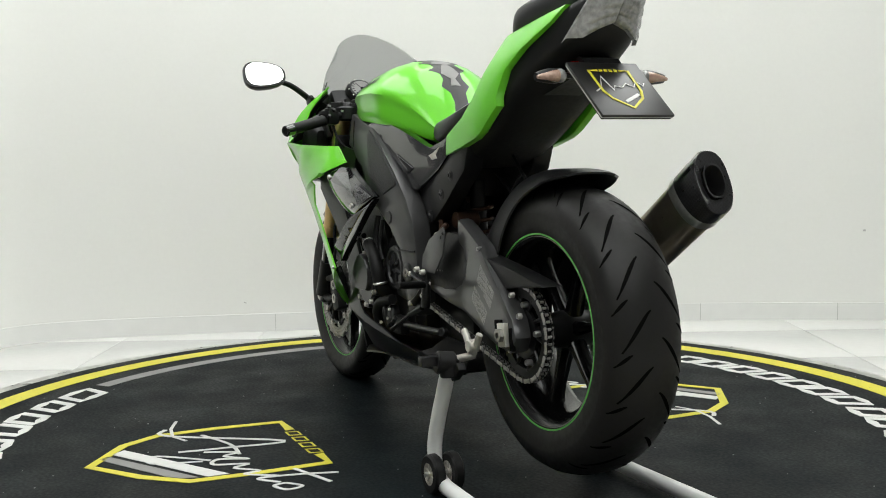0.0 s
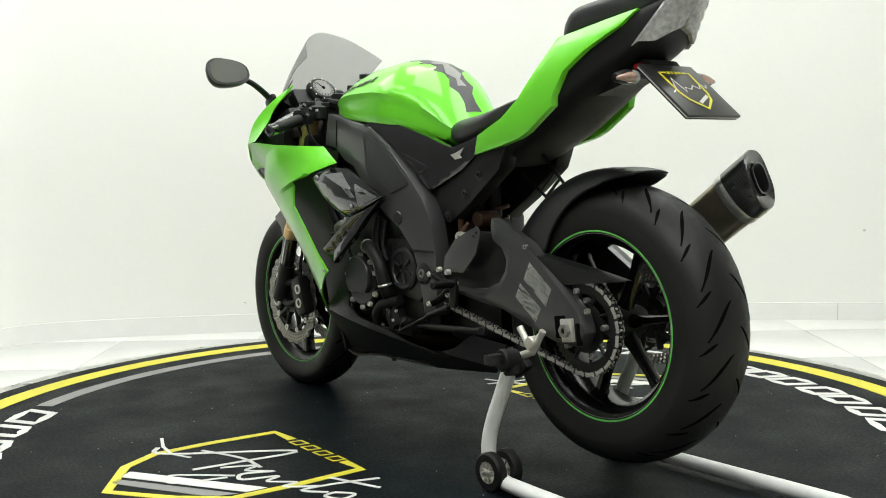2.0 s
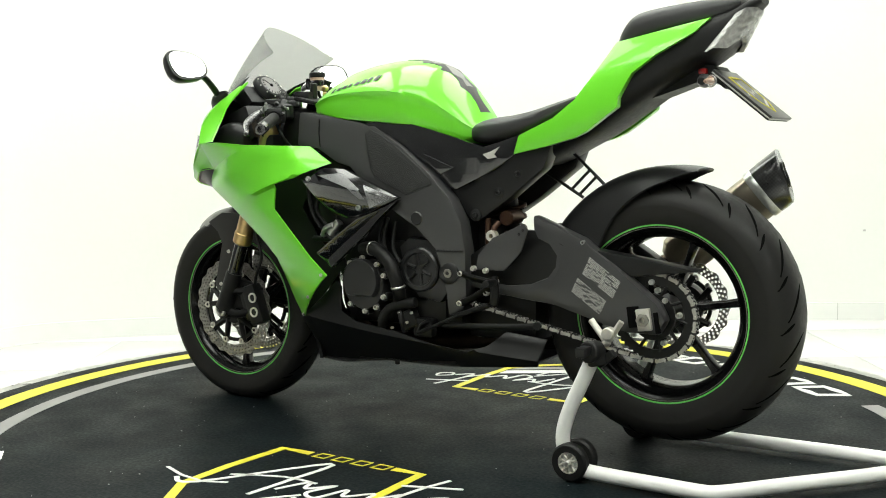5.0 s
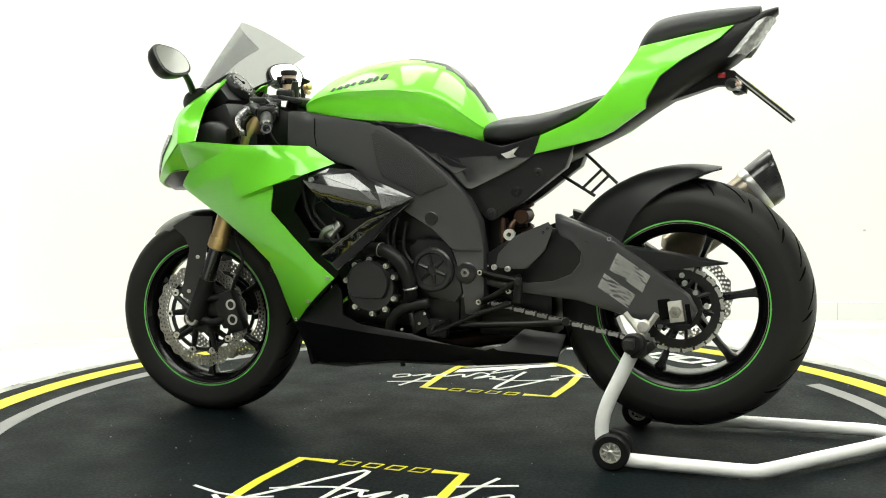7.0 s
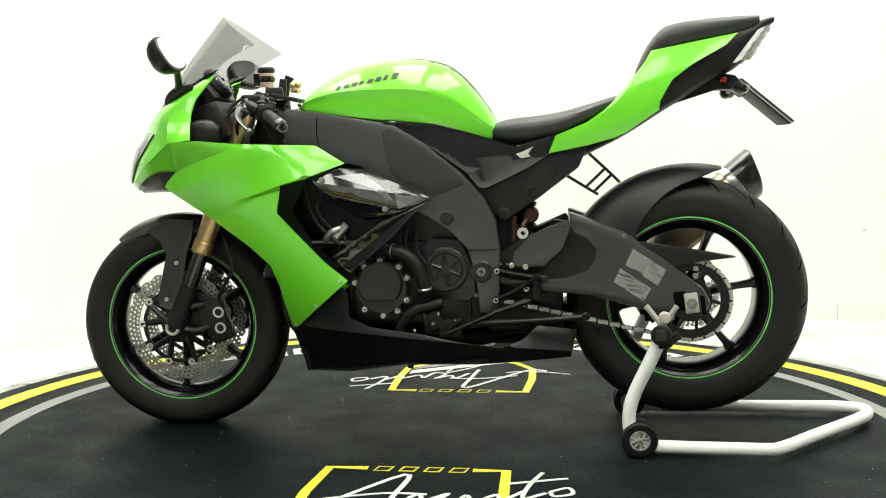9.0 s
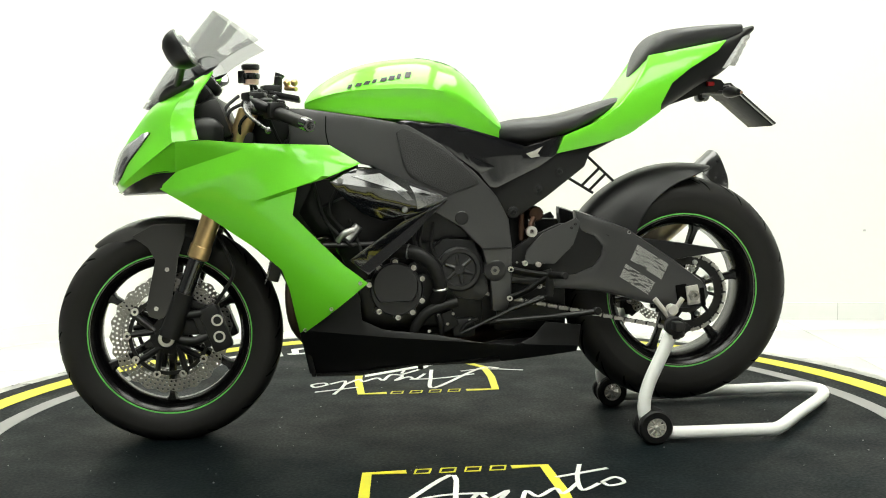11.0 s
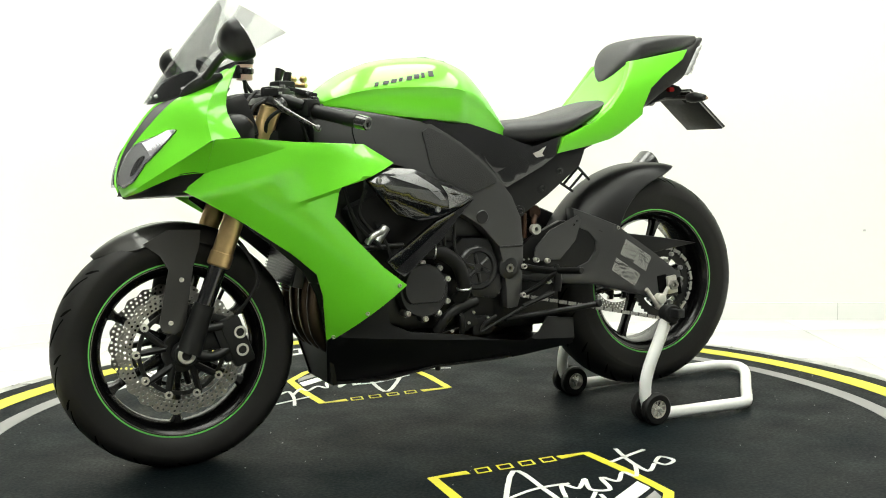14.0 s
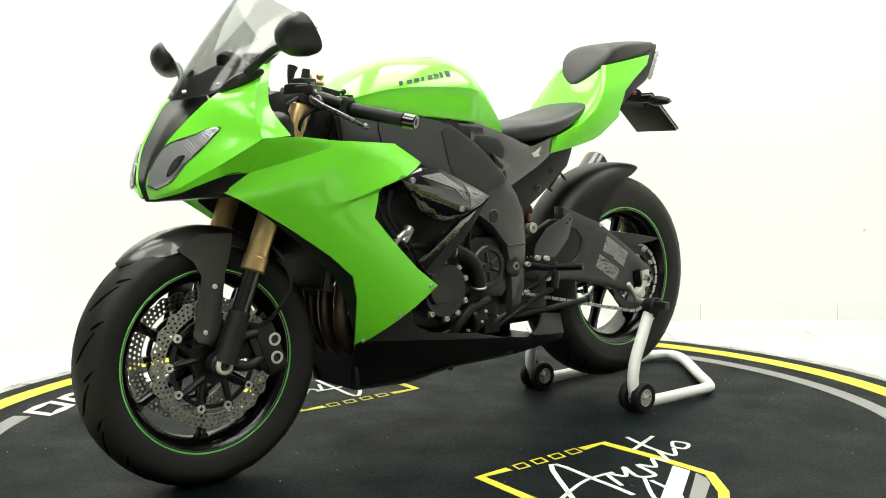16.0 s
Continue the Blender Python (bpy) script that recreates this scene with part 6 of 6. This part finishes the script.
# ---- swing arm, chain, hugger, foot rests, exhaust ----
def rear_end():
    arm = [(-0.343, 0.125, 0.613), (-0.40, 0.130, 0.592), (-0.489, 0.145, 0.557), (-0.612, 0.160, 0.471), (-0.690, 0.165, 0.412), (-0.712, 0.166, 0.372), (-0.690, 0.166, 0.338), (-0.612, 0.163, 0.336), (-0.540, 0.158, 0.352),
           (-0.408, 0.145, 0.388), (-0.305, 0.135, 0.397), (-0.20, 0.125, 0.410), (-0.12, 0.125, 0.425), (-0.12, 0.125, 0.470), (-0.20, 0.125, 0.446), (-0.274, 0.128, 0.432), (-0.341, 0.134, 0.438), (-0.390, 0.139, 0.457), (-0.412, 0.142, 0.485), (-0.415, 0.142, 0.512), (-0.394, 0.139, 0.538), (-0.350, 0.133, 0.556)]
    f = plane_fit(arm)
    for s in (-1, 1):
        sw = part("swing_arm", shell(arm, th=0.045, side=s, step=0.03, edge=0.014), ARM, bike, "dark grey braced swing arm")
        # dark sheet set in the arm's hollow as its shade; hides the chain
        hollow = [(-0.14, 0.128, 0.49), (-0.22, 0.128, 0.54), (-0.30, 0.128, 0.575), (-0.40, 0.131, 0.57), (-0.43, 0.133, 0.52), (-0.42, 0.133, 0.46), (-0.36, 0.131, 0.42), (-0.25, 0.128, 0.415), (-0.14, 0.128, 0.44)]
        part("arm_hollow_shade", shell(hollow, th=0.02, side=s, step=0.05, edge=0.004), DARK, sw)
        bm = bmesh.new()
        block(bm, (-0.660, s * 0.170, 0.374), (0.034, 0.012, 0.052), Matrix.Rotation(radians(8), 3, "Y"), 0.002)
        adj = part("chain_adjuster", bm, CAST, bike, "bright axle adjuster block")
        bm = bmesh.new()
        lathe(bm, [(0.007, s * 0.172), (0.0155, s * 0.172), (0.0155, s * 0.186), (0.007, s * 0.186)], 6, (-0.660, 0, 0.374))
        part("axle_nut", bm, DISC, adj)
        bm = bmesh.new()
        block(bm, (-0.632, s * 0.164, 0.378), (0.03, 0.01, 0.05), Matrix.Rotation(radians(8), 3, "Y"), 0.003)
        part("slot", bm, GROOVE, adj)
        bm = bmesh.new()
        block(bm, (-0.690, s * 0.165, 0.368), (0.012, 0.01, 0.05), Matrix.Rotation(radians(8), 3, "Y"), 0.003)
        part("slot", bm, GROOVE, adj)
        for x, z in ((-0.672, 0.462), (-0.705, 0.42)):
            bm = bmesh.new()
            bolt(bm, x, s * 0.150, z, 0.008, 0.010, s)
            part("bolt", bm, STEEL, sw)
    # printed notices on the arm: rows of fine pale dashes
    bm = bmesh.new()
    ax, dn = Vector((-0.085, 0, -0.056)).normalized(), Vector((0.021, 0, -0.044)).normalized()
    rng = random.Random(4)
    for ox, oz, rows, length in ((-0.512, 0.514, 13, 0.100), (-0.479, 0.462, 11, 0.094)):
        for r in range(rows):
            t = 0.0
            while t < length:
                w = rng.uniform(0.004, 0.012)
                if rng.random() < 0.86:
                    p = Vector((ox, 0, oz)) + dn * (0.0036 * r) + ax * t
                    q = p + ax * min(w, length - t)
                    e = dn * 0.0023
                    vs = []
                    for c in (p, q, q + e, p + e):
                        vs.append(bm.verts.new((c.x, f(c.x, c.z) + 0.0012, c.z)))
                    bm.faces.new(vs)
                t += w + 0.0018
    tagged(part("notice_print", bm, PRINT, bike, "pale rows of unreadable notice print"), kind="stuff")
    bm = bmesh.new()
    rod(bm, (RA.x, -0.17, RA.z), (RA.x, 0.17, RA.z), 0.012)
    part("rear_axle", bm, DARK, bike)
    # sprocket
    y = 0.118
    bm = bmesh.new()
    n = 86
    outer = [(0.104 if i % 2 else 0.098) for i in range(n)]
    vs = []
    for i in range(n):
        a = 2 * math.pi * i / n
        vs.append([(RA.x + r * math.cos(a), yy, RA.z + r * math.sin(a)) for r, yy in ((0.078, y - 0.003), (outer[i], y - 0.003), (outer[i], y + 0.003), (0.078, y + 0.003))])
    skin(bm, vs + [vs[0]], caps=False)
    lathe(bm, [(0.03, y - 0.004), (0.056, y - 0.004), (0.056, y + 0.004), (0.03, y + 0.004)], 40, (RA.x, 0, RA.z))
    for k in range(10):
        a = 2 * math.pi * k / 10
        rod(bm, (RA.x + 0.05 * math.cos(a), y, RA.z + 0.05 * math.sin(a)), (RA.x + 0.084 * math.cos(a + 0.12), y, RA.z + 0.084 * math.sin(a + 0.12)), 0.0045, seg=8)
    spr = part("sprocket", bm, DARK, bike, "dark rear sprocket")
    for k in range(5):
        a = 2 * math.pi * k / 5 + 0.5
        bm = bmesh.new()
        bolt(bm, RA.x + 0.066 * math.cos(a), y, RA.z + 0.066 * math.sin(a), 0.0085, 0.014)
        part("bolt", bm, STEEL, spr)
    # chain
    r1, r2 = 0.105, 0.036
    c2 = Vector((-0.055, 0, 0.435))
    d = c2 - RA
    dist, base = math.hypot(d.x, d.z), math.atan2(d.z, d.x)
    off = math.acos((r1 - r2) / dist)
    path = []
    a0, a1 = base + off, base + 2 * math.pi - off
    for i in range(41):
        a = a0 + (a1 - a0) * i / 40
        path.append(Vector((RA.x + r1 * math.cos(a), y, RA.z + r1 * math.sin(a))))
    for i in range(17):
        a = base - off + 2 * off * i / 16
        path.append(Vector((c2.x + r2 * math.cos(a), y, c2.z + r2 * math.sin(a))))
    path.append(path[0])
    bm = bmesh.new()
    pitch, carry, k = 0.0159, 0.0, 0
    pts = [path[0]]
    for a, b in zip(path, path[1:]):
        seg = (b - a).length
        while carry + pitch <= seg:
            carry += pitch
            pts.append(a.lerp(b, carry / seg))
        carry -= seg
    dim = bmesh.new()
    for k, (a, b) in enumerate(zip(pts, pts[1:])):
        w = 0.0085 if k % 2 else 0.0062
        u = (b - a).normalized()
        v = Vector((-u.z, 0, u.x))
        for s in (-1, 1):
            ring = []
            for i in range(12):
                t = 2 * math.pi * i / 12
                e = a if math.cos(t) < 0 else b
                ring.append(e + u * (0.0056 * math.cos(t)) + v * (0.0064 * math.sin(t) * (1 if abs(math.cos(t)) > 0.3 else 0.5)))
            skin(bm if k % 2 else dim, [[p + Vector((0, s * w - 0.0009, 0)) for p in ring], [p + Vector((0, s * w + 0.0009, 0)) for p in ring]])
        rod(bm, a + Vector((0, -0.010, 0)), a + Vector((0, 0.0105, 0)), 0.0032, seg=8)
    ch = part("chain", bm, CHAIN, bike, "steel drive chain")
    tagged(part("inner_link", dim, COVER, ch, "darker inner chain links"), kind="stuff")
    guard = [(-0.42, 0.140, 0.545), (-0.526, 0.140, 0.530), (-0.65, 0.140, 0.512), (-0.780, 0.138, 0.489), (-0.685, 0.140, 0.478), (-0.60, 0.140, 0.466), (-0.50, 0.140, 0.49)]
    part("chain_guard", shell(guard, th=0.05, step=0.04, edge=0.004), MATTE, bike, "matt black chain guard")
    # hugger over the tyre
    bm = bmesh.new()
    rings = []
    n = 24
    for i in range(n + 1):
        t = i / n
        a = radians(76 + 87 * t)
        r = 0.352 + 0.010 * (1 - t) ** 2
        w = 0.112 - 0.012 * (1 - t)
        w *= 0.62 + 0.38 * min(1, t / 0.10) ** 0.5
        side_drop = 0.006 + 0.016 * min(1, t / 0.12) + 0.115 * min(1, t / 0.65) ** 1.2
        outer_pts, inner_pts = [], []
        for k in range(13):
            q = -1 + k / 6
            drop = side_drop * abs(q) ** 3.2
            outer_pts.append((RA.x - (r - drop) * math.cos(a), w * math.copysign(abs(q) ** 0.8, q), RA.z + (r - drop) * math.sin(a)))
            inner_pts.append((RA.x - (r - drop - 0.004) * math.cos(a), (w - 0.003) * math.copysign(abs(q) ** 0.8, q), RA.z + (r - drop - 0.004) * math.sin(a)))
        rings.append(outer_pts + inner_pts[::-1])
    skin(bm, rings)
    hug = part("rear_hugger", bm, MATTE, bike, "matt black rear tyre hugger")
    bm = bmesh.new()
    bolt(bm, -0.49, 0.125, 0.548, 0.007, 0.02)
    part("bolt", bm, STEEL, hug)
    bm = bmesh.new()
    tube(bm, [(-0.395, 0, 0.770), (-0.44, 0, 0.728), (-0.486, 0, 0.684)], 0.0042, 8)
    tube(bm, [(-0.320, 0, 0.717), (-0.38, 0, 0.680), (-0.427, 0, 0.651)], 0.0042, 8)
    tube(bm, [(-0.394, 0, 0.672), (-0.446, 0, 0.722)], 0.004, 8)
    tube(bm, [(-0.416, 0, 0.659), (-0.464, 0, 0.705)], 0.004, 8)
    part("chain_stay_bracket", bm, MATTE, bike, "thin black tail bracket rods")
    # shock
    bm = bmesh.new()
    rod(bm, (-0.205, 0, 0.70), (-0.235, 0, 0.42), 0.022)
    part("shock_body", bm, DARK, bike)
    bm = bmesh.new()
    pts = []
    for i in range(64):
        a = i * 0.62
        z = 0.46 + 0.0030 * i
        pts.append((-0.222 + 0.032 * math.cos(a), 0.032 * math.sin(a), z))
    tube(bm, pts, 0.0055, 8, 1)
    part("shock_spring", bm, COPPER, bike, "copper coloured shock spring")
    bm = bmesh.new()
    rod(bm, (-0.245, 0.02, 0.60), (-0.245, 0.085, 0.60), 0.021, seg=20)
    rod(bm, (-0.20, 0.10, 0.53), (-0.20, 0.10, 0.60), 0.008)
    tube(bm, [(-0.235, 0.10, 0.59), (-0.225, 0.11, 0.575), (-0.225, 0.115, 0.556)], 0.008, 10)
    part("shock_reservoir", bm, COPPER, bike, "copper coloured shock reservoir")
    bm = bmesh.new()
    lathe(bm, [(0.006, 0.112), (0.015, 0.112), (0.015, 0.128), (0.006, 0.128)], 18, (-0.224, 0, 0.555))
    part("shock_knob", bm, CAST, bike, "bright shock adjuster knob")
    # foot rests and heel plates
    for s in (-1, 1):
        heel = [(-0.338, 0.162, 0.592), (-0.350, 0.162, 0.577), (-0.330, 0.162, 0.520), (-0.280, 0.160, 0.470), (-0.195, 0.158, 0.470), (-0.203, 0.158, 0.508), (-0.247, 0.160, 0.553)]
        rest = part("heel_plate", shell(heel, th=0.004, side=s, step=0.06, edge=0.0015), FRAME, bike, "dark grey heel plate")
        bm = bmesh.new()
        for x, z in ((-0.336, 0.575), (-0.325, 0.565)):
            bolt(bm, x, s * 0.160, z, 0.004, 0.003, s)
        part("plate_holes", bm, GROOVE, rest)
        bm = bmesh.new()
        tube(bm, [(-0.155, s * 0.165, 0.458), (-0.20, s * 0.170, 0.448), (-0.255, s * 0.175, 0.440)], lambda t: 0.012, 10, 4, 0.6)
        tube(bm, [(-0.152, s * 0.165, 0.380), (-0.20, s * 0.170, 0.400), (-0.255, s * 0.175, 0.435)], lambda t: 0.011, 10, 4, 0.6)
        tube(bm, [(-0.255, s * 0.172, 0.455), (-0.262, s * 0.176, 0.42), (-0.258, s * 0.176, 0.385)], 0.012, 10)
        hang = part("footrest_hanger", bm, DARK, bike, "black footrest hanger with bright bolts")
        bm = bmesh.new()
        rod(bm, (-0.262, s * 0.180, 0.442), (-0.285, s * 0.262, 0.448), 0.0095, seg=12)
        part("foot_peg", bm, DARK, hang, "black folding foot peg")
        for x, z in ((-0.157, 0.459), (-0.153, 0.381), (-0.196, 0.474), (-0.232, 0.470), (-0.234, 0.412), (-0.262, 0.444)):
            bm = bmesh.new()
            bolt(bm, x, s * 0.166, z, 0.0088, 0.012, s)
            part("bolt", bm, CAST, hang)
        bm = bmesh.new()
        rod(bm, (-0.235, s * 0.178, 0.385), (-0.02, s * 0.175, 0.292), 0.0045, seg=8)
        tube(bm, [(-0.02, s * 0.17, 0.292), (-0.035, s * 0.175, 0.315), (-0.065, s * 0.18, 0.33)], 0.006, 8)
        rod(bm, (-0.150, s * 0.175, 0.350), (-0.245, s * 0.180, 0.382), 0.007, seg=8)
        part("shift_linkage", bm, DARK, hang)
        bm = bmesh.new()
        tube(bm, [(-0.10, s * 0.165, 0.318), (-0.22, s * 0.172, 0.325), (-0.33, s * 0.178, 0.333), (-0.385, s * 0.185, 0.340)], 0.0085, 10)
        rod(bm, (-0.385, s * 0.180, 0.340), (-0.39, s * 0.195, 0.342), 0.011, seg=10)
        if s > 0:
            part("side_stand", bm, DARK, bike, "folded black side stand")
        else:
            bm.free()
    # exhaust: link pipe, can, dark carbon cap
    a, b, c = Vector((-0.60, -0.178, 0.475)), Vector((-0.828, -0.213, 0.659)), Vector((-0.880, -0.222, 0.702))
    ax = (c - a).normalized()
    up = (Vector((0, 0, 1)) - ax * ax.z).normalized()
    sd = ax.cross(up)

    def oval(p, r, squash=0.80, lean=0.0):
        ring = []
        for i in range(32):
            t = 2 * math.pi * i / 32
            cu, su = math.cos(t), math.sin(t)
            ring.append(p + sd * (r * squash * math.copysign(abs(cu) ** 0.8, cu)) + up * (r * math.copysign(abs(su) ** 0.85, su)) + ax * (lean * su))
        return ring
    bm = bmesh.new()
    skin(bm, [oval(a, 0.040), oval(a + ax * 0.02, 0.058), oval(b, 0.062)])
    can = part("silencer", bm, TITAN, bike, "brushed titanium silencer can with a carbon end cap")
    bm = bmesh.new()
    skin(bm, [oval(b - ax * 0.014, 0.0655), oval(b - ax * 0.008, 0.067), oval(b + ax * 0.004, 0.067), oval(b + ax * 0.01, 0.0655)])
    part("clamp_band", bm, STEEL, can)
    bm = bmesh.new()
    rings = [oval(b, 0.0658), oval(b + ax * 0.03, 0.067, 0.8, 0.008), oval(c - ax * 0.003, 0.0665, 0.8, 0.024), oval(c, 0.0635, 0.8, 0.024), oval(c - ax * 0.004, 0.036, 0.9, 0.014), oval(c - ax * 0.06, 0.031, 0.9)]
    skin(bm, rings)
    part("end_cap", bm, CARBON, can, "black carbon end cap")
    bm = bmesh.new()
    skin(bm, [oval(c + ax * 0.003, 0.036, 0.9, 0.014), oval(c + ax * 0.003, 0.031, 0.9, 0.013), oval(c - ax * 0.05, 0.029, 0.9)], caps=False)
    part("outlet_rim", bm, COVER, can)
    bm = bmesh.new()
    tube(bm, [a + ax * 0.01, (-0.50, -0.165, 0.42), (-0.36, -0.14, 0.33), (-0.20, -0.06, 0.27), (0.0, 0.0, 0.24), (0.14, 0.0, 0.23)], 0.027, 14)
    part("link_pipe", bm, HEADER, can, "heat-blued link pipe")


rear_end()


# ---- paddock stand ----
stand = thing("paddock_stand", "white tubular rear paddock stand on small black wheels", "stand")


def paddock_stand():
    bm = bmesh.new()
    tube(bm, [(-0.575, 0.262, 0.300), (-0.545, 0.262, 0.235), (-0.508, 0.262, 0.155), (-0.494, 0.264, 0.095), (-0.505, 0.266, 0.045), (-0.545, 0.268, 0.024), (-0.62, 0.27, 0.020), (-0.74, 0.272, 0.019), (-0.83, 0.272, 0.018), (-0.875, 0.255, 0.018),
              (-0.99, 0.125, 0.018), (-1.12, -0.02, 0.018), (-1.175, -0.095, 0.018), (-1.185, -0.15, 0.018), (-1.14, -0.185, 0.018), (-1.05, -0.188, 0.018), (-0.80, -0.180, 0.019), (-0.60, -0.175, 0.020), (-0.53, -0.172, 0.03), (-0.497, -0.170, 0.08),
              (-0.508, -0.170, 0.155), (-0.545, -0.170, 0.235), (-0.575, -0.170, 0.300)], 0.0175, 16, 5)
    part("tube_frame", bm, WHITE, stand, "white powder-coated bent steel tube")
    for s, yo in ((1, 0.262), (-1, -0.170)):
        bm = bmesh.new()
        rod(bm, (-0.577, yo - s * 0.012, 0.305), (-0.571, yo + s * 0.03, 0.310), 0.026, seg=18)
        rod(bm, (-0.582, yo, 0.275), (-0.576, yo, 0.315), 0.023, seg=18)
        block(bm, (-0.60, yo - s * 0.01, 0.29), (0.05, 0.02, 0.02), Matrix.Rotation(radians(40), 3, "Y"), 0.004)
        grip = part("swivel_clamp", bm, HOSE, stand, "black rubber swivel clamp")
        bm = bmesh.new()
        block(bm, (-0.569, yo + s * 0.048, 0.314), (0.022, 0.040, 0.022), None, 0.002)
        part("square_peg", bm, COVER, grip, "square steel peg")
        for dx in (-0.024, 0.028):
            bm = bmesh.new()
            tube(bm, [(-0.583, yo - s * 0.055, 0.318), (-0.583 + dx * 0.6, yo - s * 0.055, 0.340), (-0.583 + dx * 1.5, yo - s * 0.055, 0.372)], 0.008, 8, 4, 0.8)
            rod(bm, (-0.578, yo - s * 0.002, 0.312), (-0.583, yo - s * 0.060, 0.320), 0.009, seg=10)
            part("fork_cradle", bm, CAST, stand, "pale alloy fork cradle")
        bm = bmesh.new()
        rod(bm, (-0.588, yo - s * 0.065, 0.342), (-0.588, yo - s * 0.040, 0.342), 0.015, seg=16)
        part("bobbin", bm, CAST, stand, "alloy swing arm bobbin")
        for k, off in enumerate((-0.030, 0.018)):
            y = yo + s * off
            bm = bmesh.new()
            lathe(bm, [(0.026, y - 0.013), (0.041, y - 0.013), (0.0455, y - 0.008), (0.0455, y + 0.008), (0.041, y + 0.013), (0.026, y + 0.013)], 36, (-0.520, 0, 0.0415))
            tyre = part("caster", bm, HOSE, stand, "small black rubber wheel with a pale five-spoke hub")
            bm = bmesh.new()
            lathe(bm, [(0.024, y - 0.010), (0.027, y - 0.010), (0.027, y + 0.0125), (0.024, y + 0.0125)], 32, (-0.520, 0, 0.0415))
            for q in range(5):
                a = 2 * math.pi * q / 5
                for da in (-0.32, 0.32):
                    rod(bm, (-0.520 + 0.007 * math.cos(a), y + s * 0.008, 0.0415 + 0.007 * math.sin(a)), (-0.520 + 0.025 * math.cos(a + da), y + s * 0.008, 0.0415 + 0.025 * math.sin(a + da)), 0.0026, seg=6)
            rod(bm, (-0.520, y - 0.012, 0.0415), (-0.520, y + 0.014 if s > 0 else y - 0.014, 0.0415), 0.007, seg=12)
            part("caster_hub", bm, CAST, tyre, "pale spoked plastic hub")
        bm = bmesh.new()
        rod(bm, (-0.520, yo - 0.04, 0.0415), (-0.520, yo + 0.04, 0.0415), 0.006, seg=10)
        part("caster_axle", bm, STEEL, stand)


paddock_stand()


# ---- floor tiles and wall marks, last ----
def tiles():
    bm = bmesh.new()
    block(bm, (0, 0, -0.006), (0.5975, 0.5975, 0.012), None, 0.0012)
    me = finish(bm, "tile", TILE)
    for i in range(-6, 6):
        for j in range(-10, 3):
            x, y = 1.57 + 0.6 * (i - 3) + 0.3, 1.01 + 0.6 * j + 0.3
            if -3.3 < x < 3.3 and -4.9 < y < 2.2 and math.hypot(abs(x) + 0.3, abs(y) + 0.3) > 1.5:
                ob = new("tile", me)
                ob.parent = floor
                ob.location = (x, y, FLOOR)


tiles()


def dust():
    rng = random.Random(11)
    bm = bmesh.new()
    for _ in range(170):
        a, r = rng.uniform(0, 6.283), 1.5 * math.sqrt(rng.random())
        q = rng.uniform(0.0007, 0.0022)
        c = Vector((r * math.cos(a), r * math.sin(a), 0.0004))
        n = rng.randint(5, 7)
        low = [c + Vector((q * rng.uniform(0.6, 1.3) * math.cos(6.283 * i / n), q * rng.uniform(0.6, 1.3) * math.sin(6.283 * i / n), -0.003)) for i in range(n)]
        skin(bm, [low, [p + Vector((0, 0, 0.0032)) for p in low]])
    tagged(part("dust_specks", bm, GREY, turntable, "pale dust specks on the mat"), kind="stuff")


dust()


SCUFFS = [(1.923, 1.841, 0.386, 0.012, 0.008, 0), (-0.915, 1.801, 0.105, 0.012, 0.004, 20), (-0.993, 1.792, -0.034, 0.004, 0.004, 0), (-1.682, 1.708, 0.324, 0.008, 0.006, 0)]


def scuffs():
    wall = bpy.data.objects["wall_back"]
    for x, y, z, w, h, tilt in SCUFFS:
        bm = bmesh.new()
        block(bm, (x, y, z), (w, 0.003, h), Matrix.Rotation(radians(tilt), 3, "Y"), 0)
        part("scuff", bm, GROUT, wall, "small grey scuff")


scuffs()


def motions():
    rows = [(t, pose(0, 0, 0, 0, 0, a)) for t, a in TURN]
    for ob in (bike, stand):
        walk(ob, rows)
    walk(turntable, [(t, LEAN @ m) for t, m in rows])


motions()
